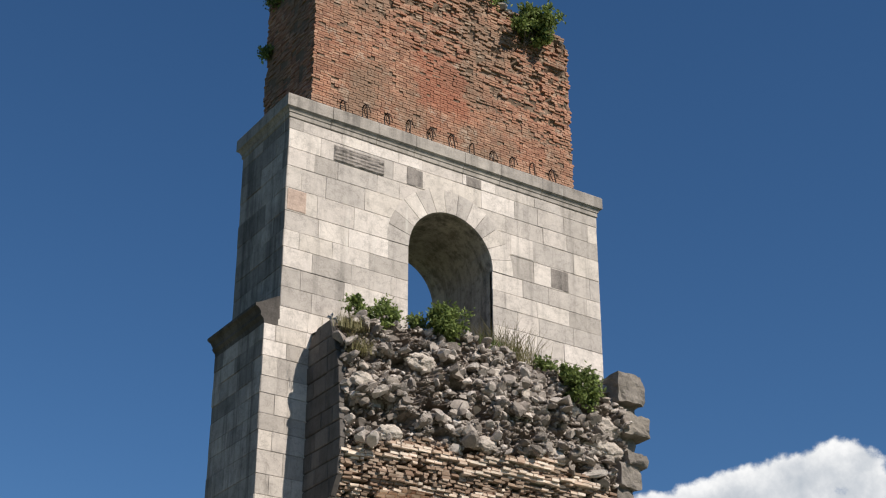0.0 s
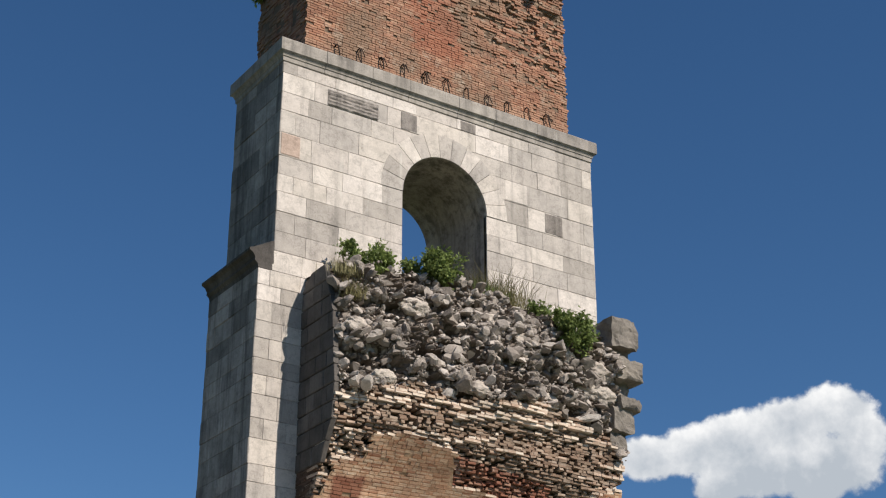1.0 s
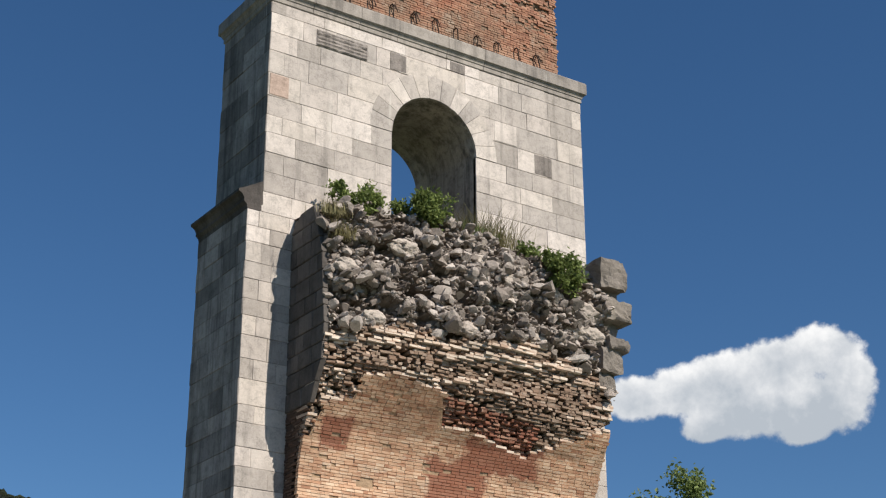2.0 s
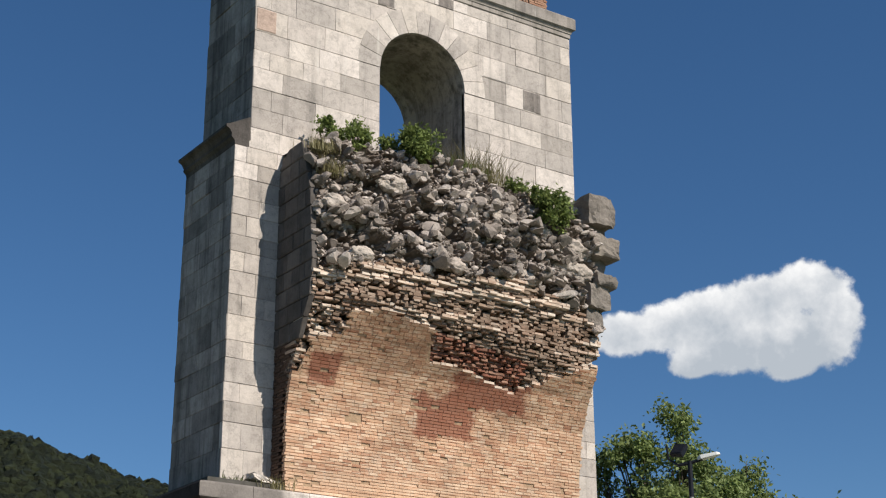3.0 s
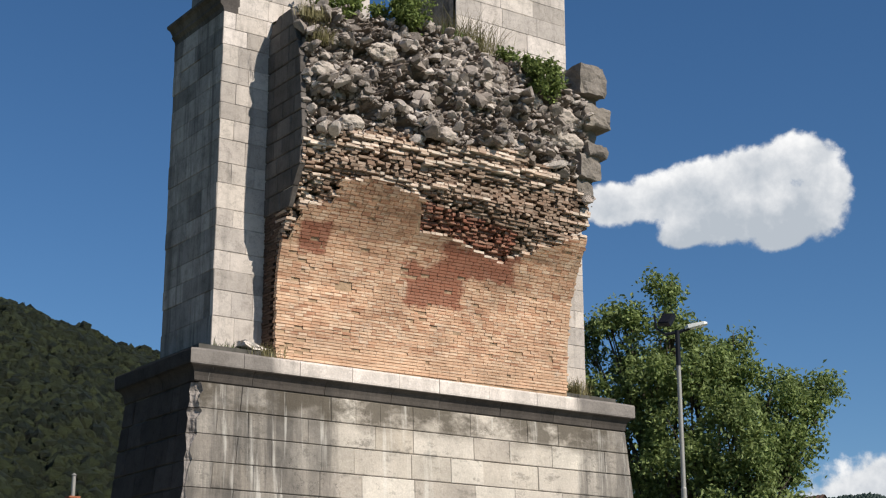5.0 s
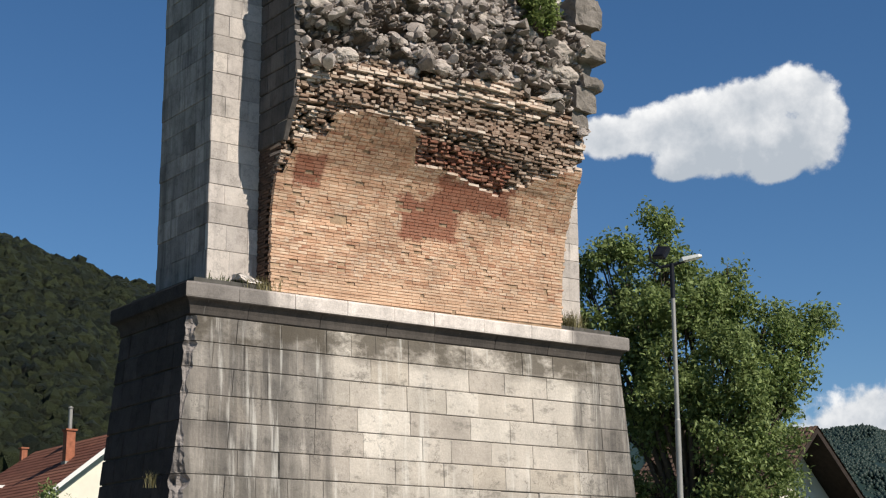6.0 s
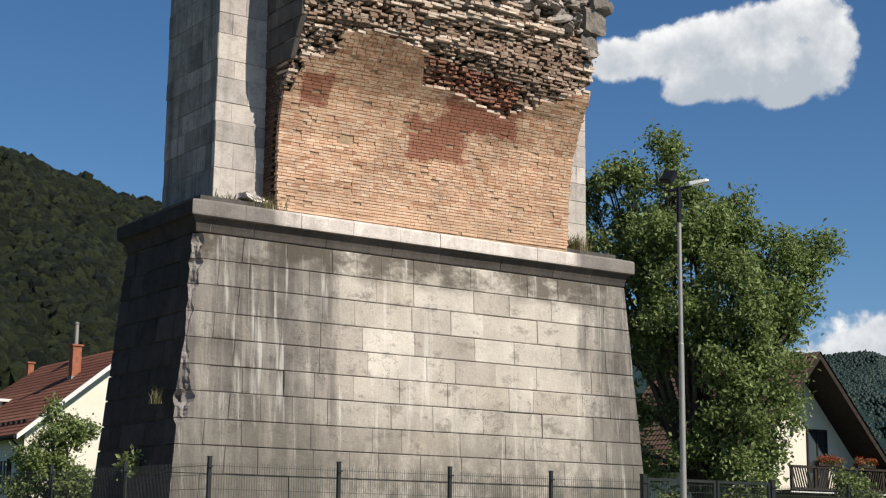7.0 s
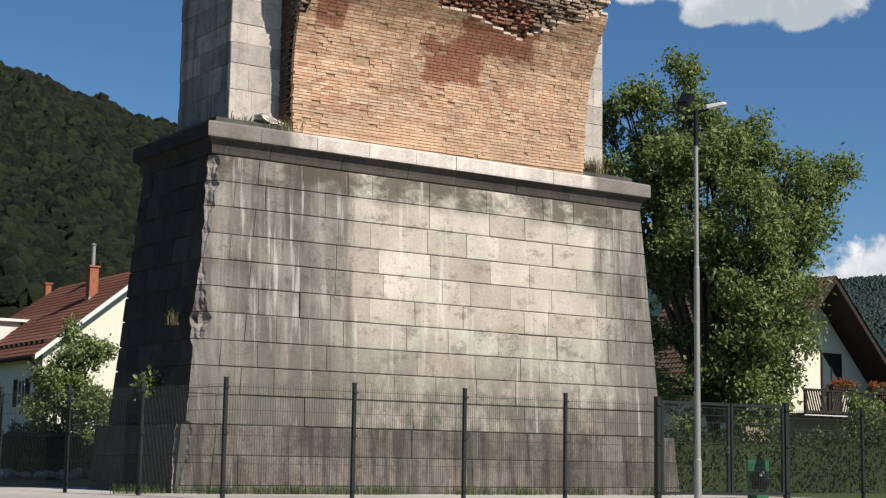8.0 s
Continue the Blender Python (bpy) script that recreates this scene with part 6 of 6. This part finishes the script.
# chalet with a deep roof and a flower balcony
chalet = thing("house", "white chalet with deep dark wooden eaves and a balcony", "house")
CX, CY, CZ, CW, SLOPE = 22.27, 9.5, 7.45, 4.3, 1.08
upper_v = [(CX - 3.3, CY, 2.6), (CX + 4.2, CY, 2.6), (CX + 4.2, CY, CZ - 0.2 - 4.2 * SLOPE), (CX, CY, CZ - 0.2), (CX - 3.3, CY, CZ - 0.2 - 3.3 * SLOPE)]
part("gable_wall", upper_v, [(0, 1, 2, 3, 4)], PLASTER, chalet, "white gable wall half in the shade of the eaves")
Pile().box(CX - 3.3, CX + CW, CY + 0.01, CY + 0.2, 0, 2.6).part("ground_floor_wall", OCHRE, chalet)
Pile().box(CX - 3.3, CX - 3.1, CY + 0.2, CY + 6.5, 0, 3.6).box(CX + CW - 0.2, CX + CW, CY + 0.2, CY + 6.5, 0, 2.9).box(CX - 3.1, CX + CW - 0.2, CY + 6.3, CY + 6.5, 0, 3.2).part("side_wall", PLASTER, chalet)
c_roof = Pile()
for s in (-1, 1):
    pts = [(CX + s * (4.5 + 0.8 * s), CY - 1.35, CZ - (4.5 + 0.8 * s) * SLOPE), (CX + s * (4.5 + 0.8 * s), CY + 7, CZ - (4.5 + 0.8 * s) * SLOPE), (CX, CY + 7, CZ), (CX, CY - 1.35, CZ)]
    c_roof.add([*pts, *[(x, y, z - 0.22) for x, y, z in pts]], [(0, 1, 2, 3), (7, 6, 5, 4), (0, 4, 5, 1), (1, 5, 6, 2), (2, 6, 7, 3), (3, 7, 4, 0)])
c_roof = c_roof.part("roof", DARKWOOD, chalet, "steep roof with dark boarded underside")
tile_slope(c_roof, "tile_course", (CX - 3.75, CY + 7, CZ - 3.7 * SLOPE + 0.03), (CX - 3.75, CY - 1.38, CZ - 3.7 * SLOPE + 0.03), (CX, CY + 7, CZ + 0.05), (CX, CY - 1.38, CZ + 0.05), 20, OLDTILE, 40)
tile_slope(c_roof, "tile_course", (CX + 5.35, CY - 1.38, CZ - 5.3 * SLOPE + 0.03), (CX + 5.35, CY + 7, CZ - 5.3 * SLOPE + 0.03), (CX, CY - 1.38, CZ + 0.05), (CX, CY + 7, CZ + 0.05), 20, OLDTILE, 40)
window(chalet, "balcony_door", 22.9, 23.96, 2.75, 4.87, CY - 0.03, 1, DARKWOOD)
window(chalet, "window", 20.4, 21.3, 3.6, 4.6, CY - 0.03, 1, DARKWOOD)
Pile().tube([(22.2, CY - 0.15, 4.75), (22.2, CY - 0.15, 4.95)], [0.10, 0.10], 10).part("wall_lamp", HEADGREY, chalet)
balcony = Pile().box(CX - 1.6, CX + 4.2, CY - 1.25, CY - 0.01, 2.50, 2.62).part("balcony", DARKWOOD, chalet, "dark wooden balcony with slanted slats")
Pile().box(CX - 1.6, CX + 4.2, CY - 1.32, CY - 1.26, 2.62, 2.70).box(CX - 1.6, CX + 4.2, CY - 1.34, CY - 1.20, 3.38, 3.46).part("handrail", DARKWOOD, balcony)
Pile().box(CX - 1.6, CX + 4.2, CY - 1.28, CY - 1.252, 2.53, 2.57).part("edge_strip", WHITEWOOD, balcony)
for i in range(5):
    x = CX - 1.55 + i * 1.18
    Pile().box(x - 0.05, x + 0.05, CY - 1.31, CY - 1.22, 2.62, 3.38).part("baluster_post", DARKWOOD, balcony)
    for k in range(8):
        a = x + 0.10 + 0.125 * k
        s = 0.22 if i % 2 else -0.22
        Pile().add([(a, CY - 1.29, 2.70), (a + 0.055, CY - 1.29, 2.70), (a + 0.055, CY - 1.265, 2.70), (a, CY - 1.265, 2.70),
                    (a + s, CY - 1.29, 3.38), (a + s + 0.055, CY - 1.29, 3.38), (a + s + 0.055, CY - 1.265, 3.38), (a + s, CY - 1.265, 3.38)], list(BOX)).part("slat", DARKWOOD, balcony)
for i, (xa, xb) in enumerate(((22.0, 23.3), (24.0, 25.0))):
    fb = thing("flower_box", "balcony flower box full of red geraniums", "flower box", "flower boxes on the balcony", at=((xa + xb) / 2, CY - 1.27, 3.47))
    w_ = (xb - xa) / 2
    Pile().box(-w_, w_, -0.10, 0.10, 0.0, 0.16).part("trough", DARKWOOD, fb)
    cs = [(random.Random(300 + i * 50 + k).uniform(-w_, w_), -0.05, 0.22) for k in range(26)]
    v, f = leaves(cs, 0.05, 700, 0.08, 310 + i)
    part("greenery", v, f, LEAF_BUSH, fb)
    v, f = leaves([(x, y - 0.06, z + 0.03) for x, y, z in cs], 0.055, 340, 0.07, 320 + i)
    part("blossom", v, f, FLOWERS, fb)

# low garden wall of pale stones before the white house
garden = thing("garden_wall", "low garden wall of pale stones", "wall", at=(-3.5, 17.0, 0))
rng = random.Random(331)
for i in range(16):
    s = rng.uniform(0.14, 0.24)
    ob = piece("wall_stone", STONE_MESHES[i % 16], garden)
    ob.matrix_local = Matrix.LocRotScale((-3.2 + 0.42 * i, rng.uniform(-0.05, 0.05), 0.16), Euler((0, 0, rng.uniform(0, 6))), (s * 1.3, s, s))

# fallen slab and stones on the ledge beside the shaft
slab = thing("fallen_slab", "broken pale stone slab lying on the ledge", "stone slab", at=(-4.45, 0.62, 8.02))
bm = bmesh.new()
bmesh.ops.create_cube(bm, size=1.0)
bmesh.ops.subdivide_edges(bm, edges=bm.edges[:], cuts=4, use_grid_fill=True)
for q in bm.verts:
    q.co = Vector((q.co.x * 0.62, q.co.y * 0.42, q.co.z * 0.10)) + 0.05 * noise.noise_vector(q.co * 2.6 + Vector((3, 1, 2)))
    q.co.z += 0.10 - 0.28 * q.co.x
me = bpy.data.meshes.new("slab")
bm.to_mesh(me)
bm.free()
me.materials.append(LEDGESTONE)
piece("slab", me, slab)
